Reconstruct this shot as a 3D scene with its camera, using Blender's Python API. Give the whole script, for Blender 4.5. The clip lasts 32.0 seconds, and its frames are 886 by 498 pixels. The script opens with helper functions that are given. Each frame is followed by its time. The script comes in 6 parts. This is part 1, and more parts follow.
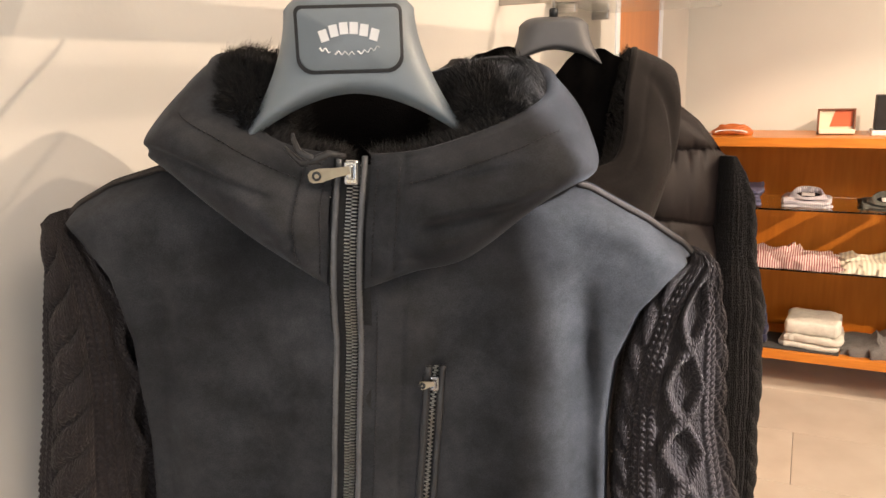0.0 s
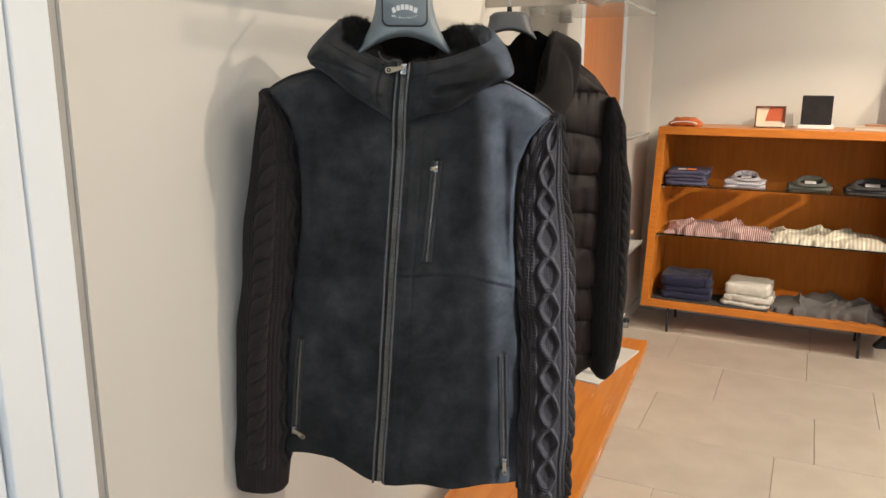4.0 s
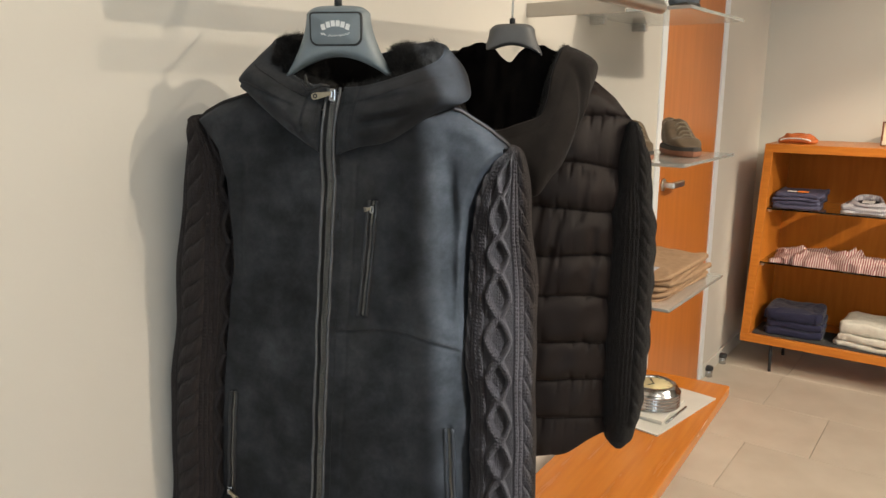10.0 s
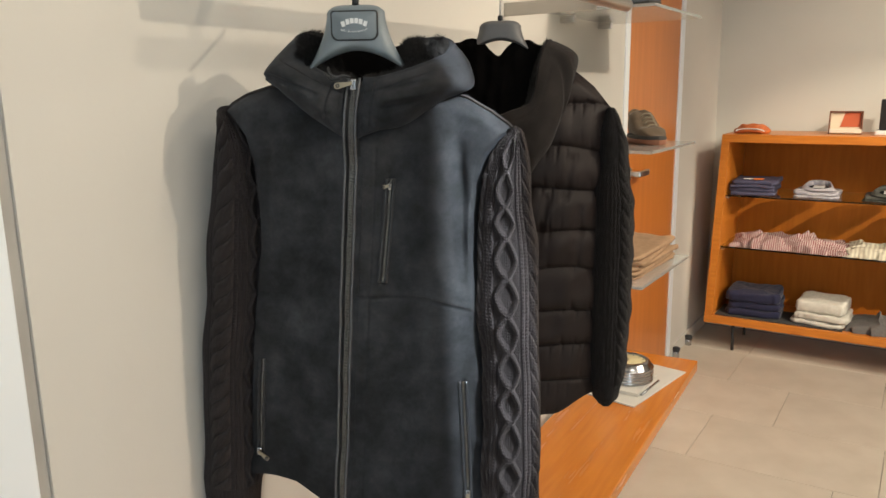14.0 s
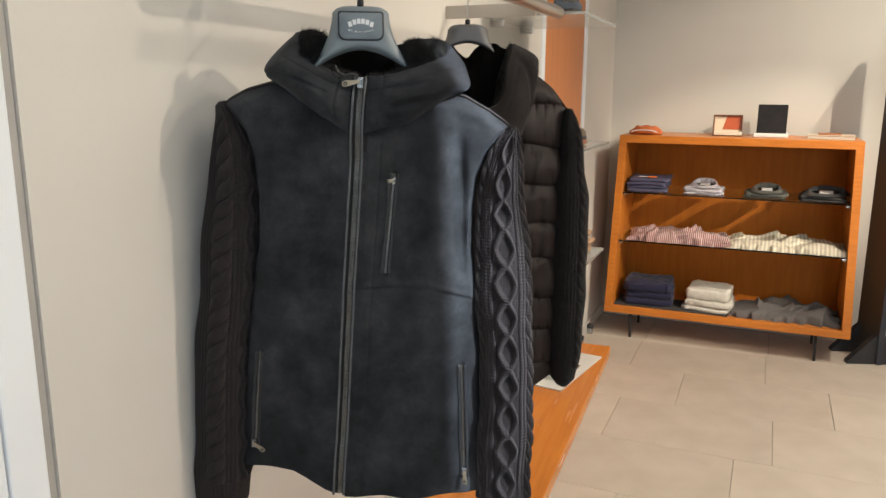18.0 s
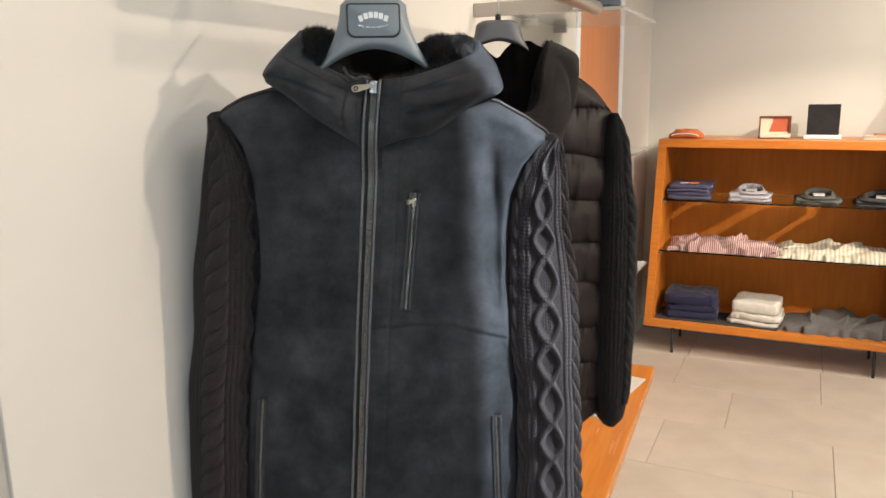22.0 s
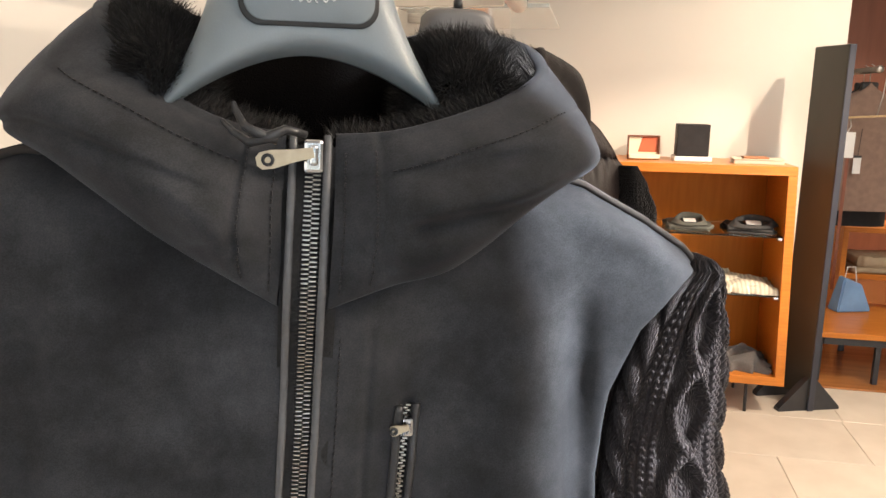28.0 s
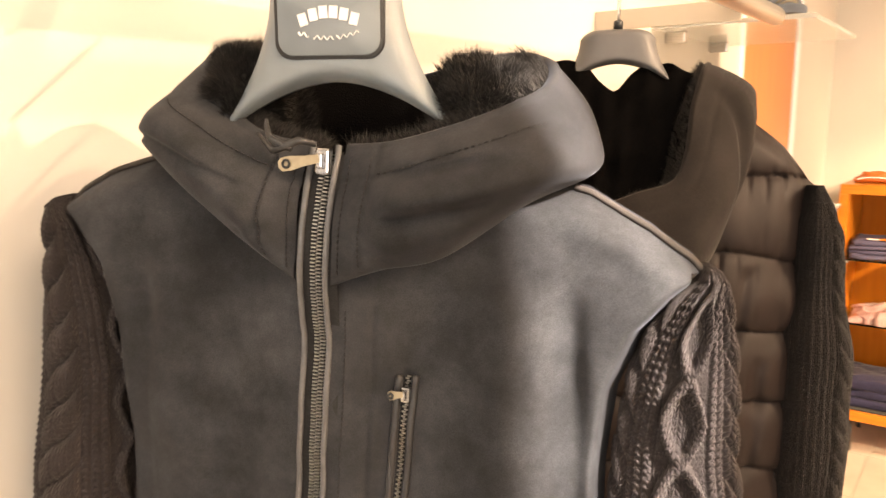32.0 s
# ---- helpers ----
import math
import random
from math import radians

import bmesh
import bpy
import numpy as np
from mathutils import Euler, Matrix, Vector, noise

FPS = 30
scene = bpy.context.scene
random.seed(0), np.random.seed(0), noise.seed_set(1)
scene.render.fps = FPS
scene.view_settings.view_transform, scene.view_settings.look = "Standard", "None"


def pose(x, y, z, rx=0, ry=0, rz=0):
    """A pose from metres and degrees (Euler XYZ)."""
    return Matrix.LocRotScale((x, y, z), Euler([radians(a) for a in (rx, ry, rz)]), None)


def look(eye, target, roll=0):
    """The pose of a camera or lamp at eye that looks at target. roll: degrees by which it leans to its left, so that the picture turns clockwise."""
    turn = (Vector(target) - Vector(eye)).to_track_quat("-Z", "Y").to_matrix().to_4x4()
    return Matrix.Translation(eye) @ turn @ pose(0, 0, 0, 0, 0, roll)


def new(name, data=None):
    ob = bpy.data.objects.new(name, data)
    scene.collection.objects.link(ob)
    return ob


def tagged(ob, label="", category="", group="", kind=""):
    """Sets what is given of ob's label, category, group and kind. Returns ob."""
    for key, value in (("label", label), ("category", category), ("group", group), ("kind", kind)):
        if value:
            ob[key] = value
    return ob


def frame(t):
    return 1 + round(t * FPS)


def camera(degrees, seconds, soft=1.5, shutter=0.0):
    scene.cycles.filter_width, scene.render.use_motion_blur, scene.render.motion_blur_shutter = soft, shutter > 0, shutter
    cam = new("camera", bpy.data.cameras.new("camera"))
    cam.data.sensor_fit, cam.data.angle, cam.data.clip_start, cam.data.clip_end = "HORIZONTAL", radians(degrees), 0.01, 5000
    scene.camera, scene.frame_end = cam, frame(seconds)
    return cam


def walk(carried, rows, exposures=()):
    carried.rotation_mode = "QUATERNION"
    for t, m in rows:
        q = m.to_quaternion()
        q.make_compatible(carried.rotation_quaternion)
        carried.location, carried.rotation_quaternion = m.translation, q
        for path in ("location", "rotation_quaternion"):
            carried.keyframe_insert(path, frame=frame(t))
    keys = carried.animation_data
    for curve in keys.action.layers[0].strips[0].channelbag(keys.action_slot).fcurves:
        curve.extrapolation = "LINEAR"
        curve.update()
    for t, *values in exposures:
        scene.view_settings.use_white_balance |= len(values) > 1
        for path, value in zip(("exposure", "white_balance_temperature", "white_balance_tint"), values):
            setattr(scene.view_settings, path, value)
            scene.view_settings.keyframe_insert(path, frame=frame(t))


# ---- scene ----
cam = camera(61.0, 32.0, shutter=0.4)
PATH = [
    (0, (0.099, 0.137, 1.523), (-0.757, 1.887, 1.07), -1.7),
    (0.5, (0.09, 0.134, 1.526), (-0.763, 1.884, 1.071), -1.4),
    (1, (0.087, 0.128, 1.512), (-0.756, 1.885, 1.062), -1.3),
    (1.5, (0.068, 0.087, 1.506), (-0.74, 1.858, 1.047), -1.1),
    (2, (0.101, 0.008, 1.468), (-0.697, 1.781, 0.999), -1.6),
    (2.5, (0.258, -0.157, 1.456), (-0.605, 1.582, 0.974), -0.5),
    (3, (0.352, -0.388, 1.443), (-0.528, 1.346, 0.975), 0.4),
    (3.5, (0.421, -0.521, 1.432), (-0.441, 1.231, 0.999), 0.6),
    (5.5, (0.405, -0.515, 1.462), (-0.452, 1.238, 1.022), -0.6),
    (6, (0.409, -0.506, 1.456), (-0.478, 1.232, 1.017), -0.5),
    (6.5, (0.448, -0.448, 1.461), (-0.463, 1.277, 1.021), -0.8),
    (7, (0.573, -0.303, 1.475), (-0.501, 1.328, 1.041), -1.3),
    (7.5, (0.642, -0.195, 1.472), (-0.538, 1.361, 1.04), -1.4),
    (8, (0.629, -0.173, 1.476), (-0.573, 1.368, 1.053), -1.1),
    (8.5, (0.619, -0.181, 1.475), (-0.578, 1.366, 1.055), -0.8),
    (9, (0.599, -0.189, 1.475), (-0.582, 1.37, 1.058), -0.4),
    (9.5, (0.583, -0.195, 1.47), (-0.582, 1.377, 1.054), -0.2),
    (10, (0.573, -0.201, 1.467), (-0.575, 1.382, 1.05), 0.2),
    (10.5, (0.572, -0.211, 1.466), (-0.564, 1.382, 1.05), 0.4),
    (11, (0.578, -0.208, 1.467), (-0.551, 1.391, 1.055), 0.5),
    (11.5, (0.583, -0.214, 1.468), (-0.547, 1.384, 1.058), 0.8),
    (12, (0.585, -0.222, 1.462), (-0.554, 1.371, 1.055), 0.8),
    (12.5, (0.589, -0.228, 1.46), (-0.555, 1.363, 1.056), 0.6),
    (13, (0.603, -0.233, 1.464), (-0.532, 1.363, 1.058), 0.4),
    (13.5, (0.611, -0.281, 1.443), (-0.507, 1.326, 1.037), -0.3),
    (15.5, (0.457, -0.539, 1.453), (-0.364, 1.236, 1.036), -0.1),
    (16, (0.456, -0.535, 1.451), (-0.35, 1.249, 1.041), 0.1),
    (16.5, (0.453, -0.534, 1.45), (-0.339, 1.257, 1.045), 0.3),
    (17, (0.448, -0.532, 1.452), (-0.335, 1.262, 1.045), 0.3),
    (17.5, (0.444, -0.529, 1.452), (-0.334, 1.267, 1.042), 0.3),
    (18, (0.438, -0.522, 1.447), (-0.338, 1.274, 1.033), 0.3),
    (18.5, (0.413, -0.507, 1.454), (-0.362, 1.288, 1.034), 0.3),
    (19, (0.399, -0.484, 1.449), (-0.392, 1.303, 1.025), 0.3),
    (19.5, (0.444, -0.504, 1.449), (-0.377, 1.269, 1.022), 0.3),
    (20, (0.513, -0.447, 1.462), (-0.344, 1.308, 1.032), 0.3),
    (20.5, (0.531, -0.417, 1.463), (-0.352, 1.325, 1.031), 0.3),
    (21, (0.489, -0.436, 1.459), (-0.397, 1.306, 1.033), 0.1),
    (21.5, (0.429, -0.441, 1.454), (-0.445, 1.309, 1.037), -0.1),
    (22, (0.36, -0.341, 1.444), (-0.49, 1.425, 1.046), -0.8),
    (22.5, (0.223, -0.085, 1.48), (-0.671, 1.676, 1.166), -1.6),
    (23, (0.014, 0.099, 1.474), (-0.726, 1.931, 1.167), -0.2),
    (23.5, (-0.054, 0.209, 1.473), (-0.539, 2.118, 1.128), 0.8),
    (24, (-0.07, 0.253, 1.467), (-0.45, 2.182, 1.1), 0.9),
    (24.5, (-0.082, 0.267, 1.468), (-0.418, 2.203, 1.094), 0.7),
    (25, (-0.088, 0.268, 1.474), (-0.397, 2.206, 1.087), 1.0),
    (25.5, (-0.078, 0.259, 1.474), (-0.388, 2.196, 1.085), 0.9),
    (27.5, (-0.048, 0.207, 1.489), (-0.418, 2.133, 1.095), 0.9),
    (28, (-0.043, 0.201, 1.49), (-0.418, 2.125, 1.092), 0.9),
    (28.5, (-0.039, 0.196, 1.488), (-0.42, 2.118, 1.088), 0.8),
    (29, (-0.034, 0.195, 1.49), (-0.431, 2.113, 1.087), 0.7),
    (29.5, (-0.03, 0.194, 1.488), (-0.453, 2.106, 1.083), 0.5),
    (30, (-0.022, 0.184, 1.49), (-0.486, 2.086, 1.084), 0.2),
    (30.5, (-0.012, 0.179, 1.49), (-0.546, 2.064, 1.09), -0.1),
    (31, (0.004, 0.18, 1.494), (-0.617, 2.04, 1.1), -0.4),
    (31.5, (0.066, 0.208, 1.475), (-0.814, 1.969, 1.123), -0.5),
    (32, (0.175, 0.222, 1.485), (-0.99, 1.812, 1.145), -0.3),
]
# seconds, stops, kelvin, tint
EXPO = [(0.0, 0.52, 7200, 17), (1.5, 0.54, 7200, 17), (2.2, 0.58, 7300, 18), (3.0, 0.32, 7200, 17), (3.5, 0.08, 6500, 10), (6.0, -0.08, 6100, 7), (7.0, -0.05, 6300, 8), (9.0, -0.05, 6450, 6), (13.5, -0.05, 6450, 6), (16.0, -0.14, 6200, 8), (17.0, -0.18, 6200, 8), (18.0, -0.07, 6200, 8), (19.0, 0.06, 6200, 8), (21.0, 0.12, 6200, 9), (22.0, 0.28, 6200, 9), (23.0, 0.18, 6400, 8), (23.6, 0.74, 6400, 9), (24.1, 1.12, 6600, 13), (25.0, 0.74, 6800, 14), (28.0, 0.68, 6700, 13), (31.0, 0.86, 6900, 16), (32.0, 1.34, 9300, 22)]
walk(cam, [(t, look(eye, target, roll)) for t, eye, target, roll in PATH], EXPO)

# ---- light and exposure ----
world = bpy.data.worlds.new("shop_world")
scene.world = world
world.use_nodes = True
_bg = world.node_tree.nodes["Background"]
_sky = world.node_tree.nodes.new("ShaderNodeTexSky")
_sky.sky_type = "NISHITA"
_sky.sun_disc = False
_sky.sun_elevation, _sky.sun_rotation = radians(35), radians(200)
world.node_tree.links.new(_sky.outputs[0], _bg.inputs[0])
_bg.inputs[1].default_value = 0.12


def area_lamp(name, m, sx, sy, power, color):
    d = bpy.data.lights.new(name, "AREA")
    d.shape, d.size, d.size_y, d.energy, d.color = "RECTANGLE", sx, sy, power, color
    ob = new(name, d)
    ob.matrix_world = m
    return ob


def spot_lamp(name, eye, target, power, color, cone, blend, radius, slit=1.0):
    d = bpy.data.lights.new(name, "SPOT")
    d.energy, d.color, d.spot_size, d.spot_blend, d.shadow_soft_size = power, color, radians(cone), blend, radius
    ob = new(name, d)
    ob.matrix_world = look(eye, target) @ Matrix.Diagonal((slit, 1, 1, 1))
    return ob


WARM, DAY = (1.0, 0.83, 0.64), (0.78, 0.89, 1.0)
COOL = (0.86, 0.93, 1.0)
SPOTS = [
    # eye, target, power, cone, blend, radius, colour
    ((3.20, 1.575, 2.90), (-0.45, 1.00, 1.45), 195, 36, 0.8, 0.022, WARM),
    ((1.90, 1.28, 2.95), (-0.45, 0.90, 1.35), 54, 50, 0.8, 0.022, WARM),
    ((3.20, 1.39, 2.88), (0.25, 4.20, 0.76), 560, 22, 0.6, 0.022, WARM),
    ((2.2, 2.352, 2.933), (-0.5, 2.319, 1.021), 150, 50, 0.8, 0.012, WARM),
    ((2.08, 3.0, 2.98), (0.42, 4.33, 1.30), 185, 44, 1, 0.03, WARM),
    ((2.6, 5.79, 2.633), (1.8, 6.662, 0.767), 170, 80, 0.9, 0.04, WARM),
    ((2.2, 2.801, 2.892), (0.8, 2.602, 0.049), 190, 84, 0.9, 0.04, WARM),
]
for _e, _t, _p, _c, _b, _r, _k in SPOTS:
    spot_lamp("spot_lamp", _e, _t, _p, _k, _c, _b, _r)
# added cool beam, no known lamp, raking the first jacket from its side
ADDED_BEAM = ((1.98, 0.08, 2.78), (-0.014, 0.672, 1.19), 1010, 19.0, 0.26, 0.012, COOL)
spot_lamp("entrance_spot_lamp", ADDED_BEAM[0], ADDED_BEAM[1], ADDED_BEAM[2], COOL, ADDED_BEAM[3], ADDED_BEAM[4], ADDED_BEAM[5], 0.112)
# the shop front behind the camera: sky light through its glazing
area_lamp("window_daylight", look((2.6, -3.40, 1.5), (1.0, 1.0, 1.2)), 1.5, 2.3, 36, DAY)
area_lamp("side_window_daylight", look((-0.62, -1.35, 1.35), (1.5, -1.0, 1.2)), 1.9, 2.3, 6, DAY)
# added unseen fill lamps over the middle of the shop, no panels known
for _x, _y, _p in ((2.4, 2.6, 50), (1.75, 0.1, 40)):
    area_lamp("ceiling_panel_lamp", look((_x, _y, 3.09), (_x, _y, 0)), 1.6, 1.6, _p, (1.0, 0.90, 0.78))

# ---- materials ----


def mat(name, c1, c2=None, rough=0.6, metal=0.0, scale=8.0, detail=5.0, bump=0.0, bump_scale=200.0, stretch=(1, 1, 1), sheen=0.0, sheen_tint=(1, 1, 1), coat=0.0, rough_var=0.0, mix=(0.35, 0.65), random_value=0.0, spec=0.5):
    m = bpy.data.materials.new(name)
    m.use_nodes = True
    nt = m.node_tree
    n, l = nt.nodes, nt.links
    p = n["Principled BSDF"]
    p.inputs["Roughness"].default_value = rough
    p.inputs["Metallic"].default_value = metal
    p.inputs["Specular IOR Level"].default_value = spec
    p.inputs["Sheen Weight"].default_value = sheen
    p.inputs["Sheen Roughness"].default_value = 0.35
    p.inputs["Sheen Tint"].default_value = (*sheen_tint, 1)
    p.inputs["Coat Weight"].default_value = coat
    p.inputs["Coat Roughness"].default_value = 0.15
    tc = n.new("ShaderNodeTexCoord")
    mp = n.new("ShaderNodeMapping")
    mp.inputs["Scale"].default_value = stretch
    l.new(tc.outputs["Object"], mp.inputs["Vector"])
    nz = n.new("ShaderNodeTexNoise")
    nz.inputs["Scale"].default_value, nz.inputs["Detail"].default_value = scale, detail
    l.new(mp.outputs[0], nz.inputs["Vector"])
    mr = n.new("ShaderNodeMapRange")
    mr.inputs["From Min"].default_value, mr.inputs["From Max"].default_value = mix
    l.new(nz.outputs[0], mr.inputs["Value"])
    mx = n.new("ShaderNodeMix")
    mx.data_type = "RGBA"
    mx.inputs["A"].default_value = (*c1, 1)
    mx.inputs["B"].default_value = (*(c2 or tuple(c * 0.8 for c in c1)), 1)
    l.new(mr.outputs[0], mx.inputs["Factor"])
    col = mx.outputs["Result"]
    if random_value:
        oi = n.new("ShaderNodeObjectInfo")
        hs = n.new("ShaderNodeHueSaturation")
        rr = n.new("ShaderNodeMapRange")
        rr.inputs["To Min"].default_value, rr.inputs["To Max"].default_value = 1 - random_value, 1 + random_value
        l.new(oi.outputs["Random"], rr.inputs["Value"])
        l.new(rr.outputs[0], hs.inputs["Value"])
        l.new(col, hs.inputs["Color"])
        col = hs.outputs[0]
    l.new(col, p.inputs["Base Color"])
    if rough_var:
        r2 = n.new("ShaderNodeMapRange")
        r2.inputs["To Min"].default_value, r2.inputs["To Max"].default_value = rough - rough_var, rough + rough_var
        l.new(nz.outputs[0], r2.inputs["Value"])
        l.new(r2.outputs[0], p.inputs["Roughness"])
    if bump:
        n2 = n.new("ShaderNodeTexNoise")
        n2.inputs["Scale"].default_value, n2.inputs["Detail"].default_value = bump_scale, 3
        l.new(mp.outputs[0], n2.inputs["Vector"])
        b = n.new("ShaderNodeBump")
        b.inputs["Strength"].default_value, b.inputs["Distance"].default_value = bump, 0.002
        l.new(n2.outputs[0], b.inputs["Height"])
        l.new(b.outputs[0], p.inputs["Normal"])
    m["bsdf"] = p.name
    return m


def stripes(name, c1, c2, period, axis="X", rough=0.85, check=False, distort=1.2):
    """Woven stripes (or checks) with a slightly wavy run."""
    m = mat(name, c1, c2, rough=rough, bump=0.25, bump_scale=600)
    nt = m.node_tree
    n, l = nt.nodes, nt.links
    p = n["Principled BSDF"]
    tc = n.new("ShaderNodeTexCoord")
    fac = None
    for ax in ((axis, "Y" if axis == "X" else "X") if check else (axis,)):
        w = n.new("ShaderNodeTexWave")
        w.bands_direction = ax
        w.inputs["Scale"].default_value = 0.314 / period
        w.inputs["Distortion"].default_value = distort
        w.inputs["Detail"].default_value = 1.0
        w.inputs["Detail Scale"].default_value = 0.6
        l.new(tc.outputs["Object"], w.inputs["Vector"])
        rp = n.new("ShaderNodeValToRGB")
        rp.color_ramp.elements[0].position, rp.color_ramp.elements[1].position = 0.42, 0.58
        l.new(w.outputs["Fac"], rp.inputs[0])
        if fac is None:
            fac = rp.outputs[0]
        else:
            mm = n.new("ShaderNodeMath")
            mm.operation = "MULTIPLY"
            l.new(fac, mm.inputs[0])
            l.new(rp.outputs[0], mm.inputs[1])
            fac = mm.outputs[0]
    mx = n.new("ShaderNodeMix")
    mx.data_type = "RGBA"
    mx.inputs["A"].default_value, mx.inputs["B"].default_value = (*c1, 1), (*c2, 1)
    l.new(fac, mx.inputs["Factor"])
    l.new(mx.outputs["Result"], p.inputs["Base Color"])
    return m


def glass(name, color, rough=0.02, trans=1.0):
    m = bpy.data.materials.new(name)
    m.use_nodes = True
    p = m.node_tree.nodes["Principled BSDF"]
    p.inputs["Base Color"].default_value = (*color, 1)
    p.inputs["Roughness"].default_value = rough
    p.inputs["Transmission Weight"].default_value = trans
    p.inputs["IOR"].default_value = 1.45
    return m


PLASTER = mat("wall_plaster", (0.635, 0.61, 0.56), (0.60, 0.575, 0.53), rough=0.85, scale=1.7, bump=0.12, bump_scale=90, rough_var=0.05)
PLASTER_GREY = mat("wall_plaster_grey", (0.60, 0.585, 0.535), (0.56, 0.547, 0.50), rough=0.85, scale=1.3, bump=0.12, bump_scale=90)
CEIL = mat("ceiling_paint", (0.75, 0.74, 0.71), (0.71, 0.70, 0.67), rough=0.9, scale=2)
WHITE_ALU = mat("white_lacquered_metal", (0.82, 0.86, 0.90), (0.79, 0.83, 0.87), rough=0.35, scale=3, bump=0.03, bump_scale=60)
GROUT = mat("grout", (0.34, 0.30, 0.25), (0.27, 0.24, 0.20), rough=0.9, scale=30, bump=0.3, bump_scale=300)
TILE = mat("limestone_tile", (0.64, 0.575, 0.485), (0.55, 0.485, 0.40), rough=0.42, scale=5.0, detail=8, bump=0.06, bump_scale=60, rough_var=0.1, random_value=0.05, mix=(0.3, 0.72))
WOOD = mat("orange_lacquered_wood", (0.60, 0.205, 0.028), (0.51, 0.162, 0.021), rough=0.34, scale=14, detail=6, stretch=(0.6, 6, 6), bump=0.05, bump_scale=60, coat=0.12, rough_var=0.06, spec=0.3)
WOOD_LONG = mat("orange_lacquered_planks", (0.60, 0.205, 0.028), (0.51, 0.163, 0.021), rough=0.26, scale=9, detail=6, stretch=(6, 0.35, 6), bump=0.03, bump_scale=60, coat=0.2, rough_var=0.05, spec=0.35)
WOOD_DARK = mat("darker_orange_wood", (0.46, 0.145, 0.012), (0.40, 0.122, 0.009), rough=0.6, scale=10, detail=6, stretch=(5, 5, 0.5), bump=0.05, bump_scale=60, spec=0.2)
DOOR_WOOD = mat("door_veneer", (0.55, 0.180, 0.032), (0.49, 0.155, 0.026), rough=0.42, scale=6, detail=6, stretch=(4, 4, 0.35), bump=0.04, bump_scale=50, coat=0.15)
STEEL = mat("brushed_steel", (0.62, 0.60, 0.57), (0.50, 0.48, 0.46), rough=0.28, metal=1.0, scale=40, stretch=(1, 0.1, 8), bump=0.03, bump_scale=300)
CHROME = mat("polished_chrome", (0.52, 0.53, 0.55), (0.45, 0.46, 0.48), rough=0.16, metal=1.0, scale=60)
NICKEL = mat("nickel_zip_metal", (0.56, 0.54, 0.50), (0.40, 0.385, 0.355), rough=0.32, metal=1.0, scale=300)
BLACK_METAL = mat("black_coated_metal", (0.018, 0.019, 0.022), (0.026, 0.027, 0.03), rough=0.45, scale=20, bump=0.05)
SMOKED = glass("smoked_shelf_glass", (0.62, 0.68, 0.66), 0.03)
ACRYL = glass("clear_acrylic", (0.86, 0.89, 0.87), 0.10, 0.72)
PANE = glass("window_glass", (0.95, 0.97, 0.97), 0.0)
SUEDE = mat("anthracite_suede", (0.0197, 0.0206, 0.0230), (0.0353, 0.0372, 0.0413), rough=0.9, scale=6, detail=9, bump=0.05, bump_scale=2600, sheen=0.06, sheen_tint=(0.75, 0.82, 1.0), mix=(0.38, 0.64), spec=0.15)
LEATHER = mat("black_leather_piping", (0.014, 0.015, 0.017), (0.022, 0.023, 0.026), rough=0.36, scale=120, bump=0.25, bump_scale=700)
# lighter than the black leather, its sheen put into the base colour
PIPING = mat("sheen_leather_cord", (0.070, 0.074, 0.080), (0.085, 0.089, 0.095), rough=0.26, scale=160, bump=0.15, bump_scale=900)
BRASS = mat("pale_brass", (0.42, 0.355, 0.255), (0.36, 0.30, 0.215), rough=0.48, metal=1.0, scale=200)
# suede browned and lightened as if warmly lit from behind
WARM_SUEDE = mat("warm_lit_suede", (0.038, 0.033, 0.030), (0.050, 0.043, 0.039), rough=0.85, scale=60, bump=0.2, bump_scale=1500, spec=0.2)
KNIT = mat("charcoal_wool_knit", (0.0205, 0.0170, 0.0175), (0.033, 0.0275, 0.0283), rough=0.95, scale=700, detail=2, bump=0.3, bump_scale=1500, sheen=0.10, sheen_tint=(1.0, 0.9, 0.88), spec=0.2)
KNIT_BLACK = mat("black_wool_knit", (0.0090, 0.0074, 0.0073), (0.0150, 0.0125, 0.0122), rough=0.95, scale=700, detail=2, bump=0.9, bump_scale=900, sheen=0.1, spec=0.15)
FUR = mat("black_shearling", (0.010, 0.0090, 0.0085), (0.020, 0.018, 0.017), rough=0.75, scale=300, sheen=0.06, spec=0.25)
# black fur darkened further, standing for shade inside the hoods
FUR_SHADED = mat("shaded_black_pile", (0.0022, 0.0020, 0.0020), (0.0040, 0.0036, 0.0035), rough=1.0, scale=400, bump=0.6, bump_scale=900, spec=0.0)
NYLON = mat("dark_brown_quilted_nylon", (0.0105, 0.0068, 0.0063), (0.0148, 0.0096, 0.0090), rough=0.55, scale=14, detail=6, bump=0.22, bump_scale=1400, sheen=0.02, spec=0.2)
SUEDE_BROWN = mat("dark_brown_suede", (0.0122, 0.0098, 0.0090), (0.0200, 0.0162, 0.0150), rough=0.9, scale=10, detail=7, bump=0.3, bump_scale=1100, sheen=0.08, spec=0.2)


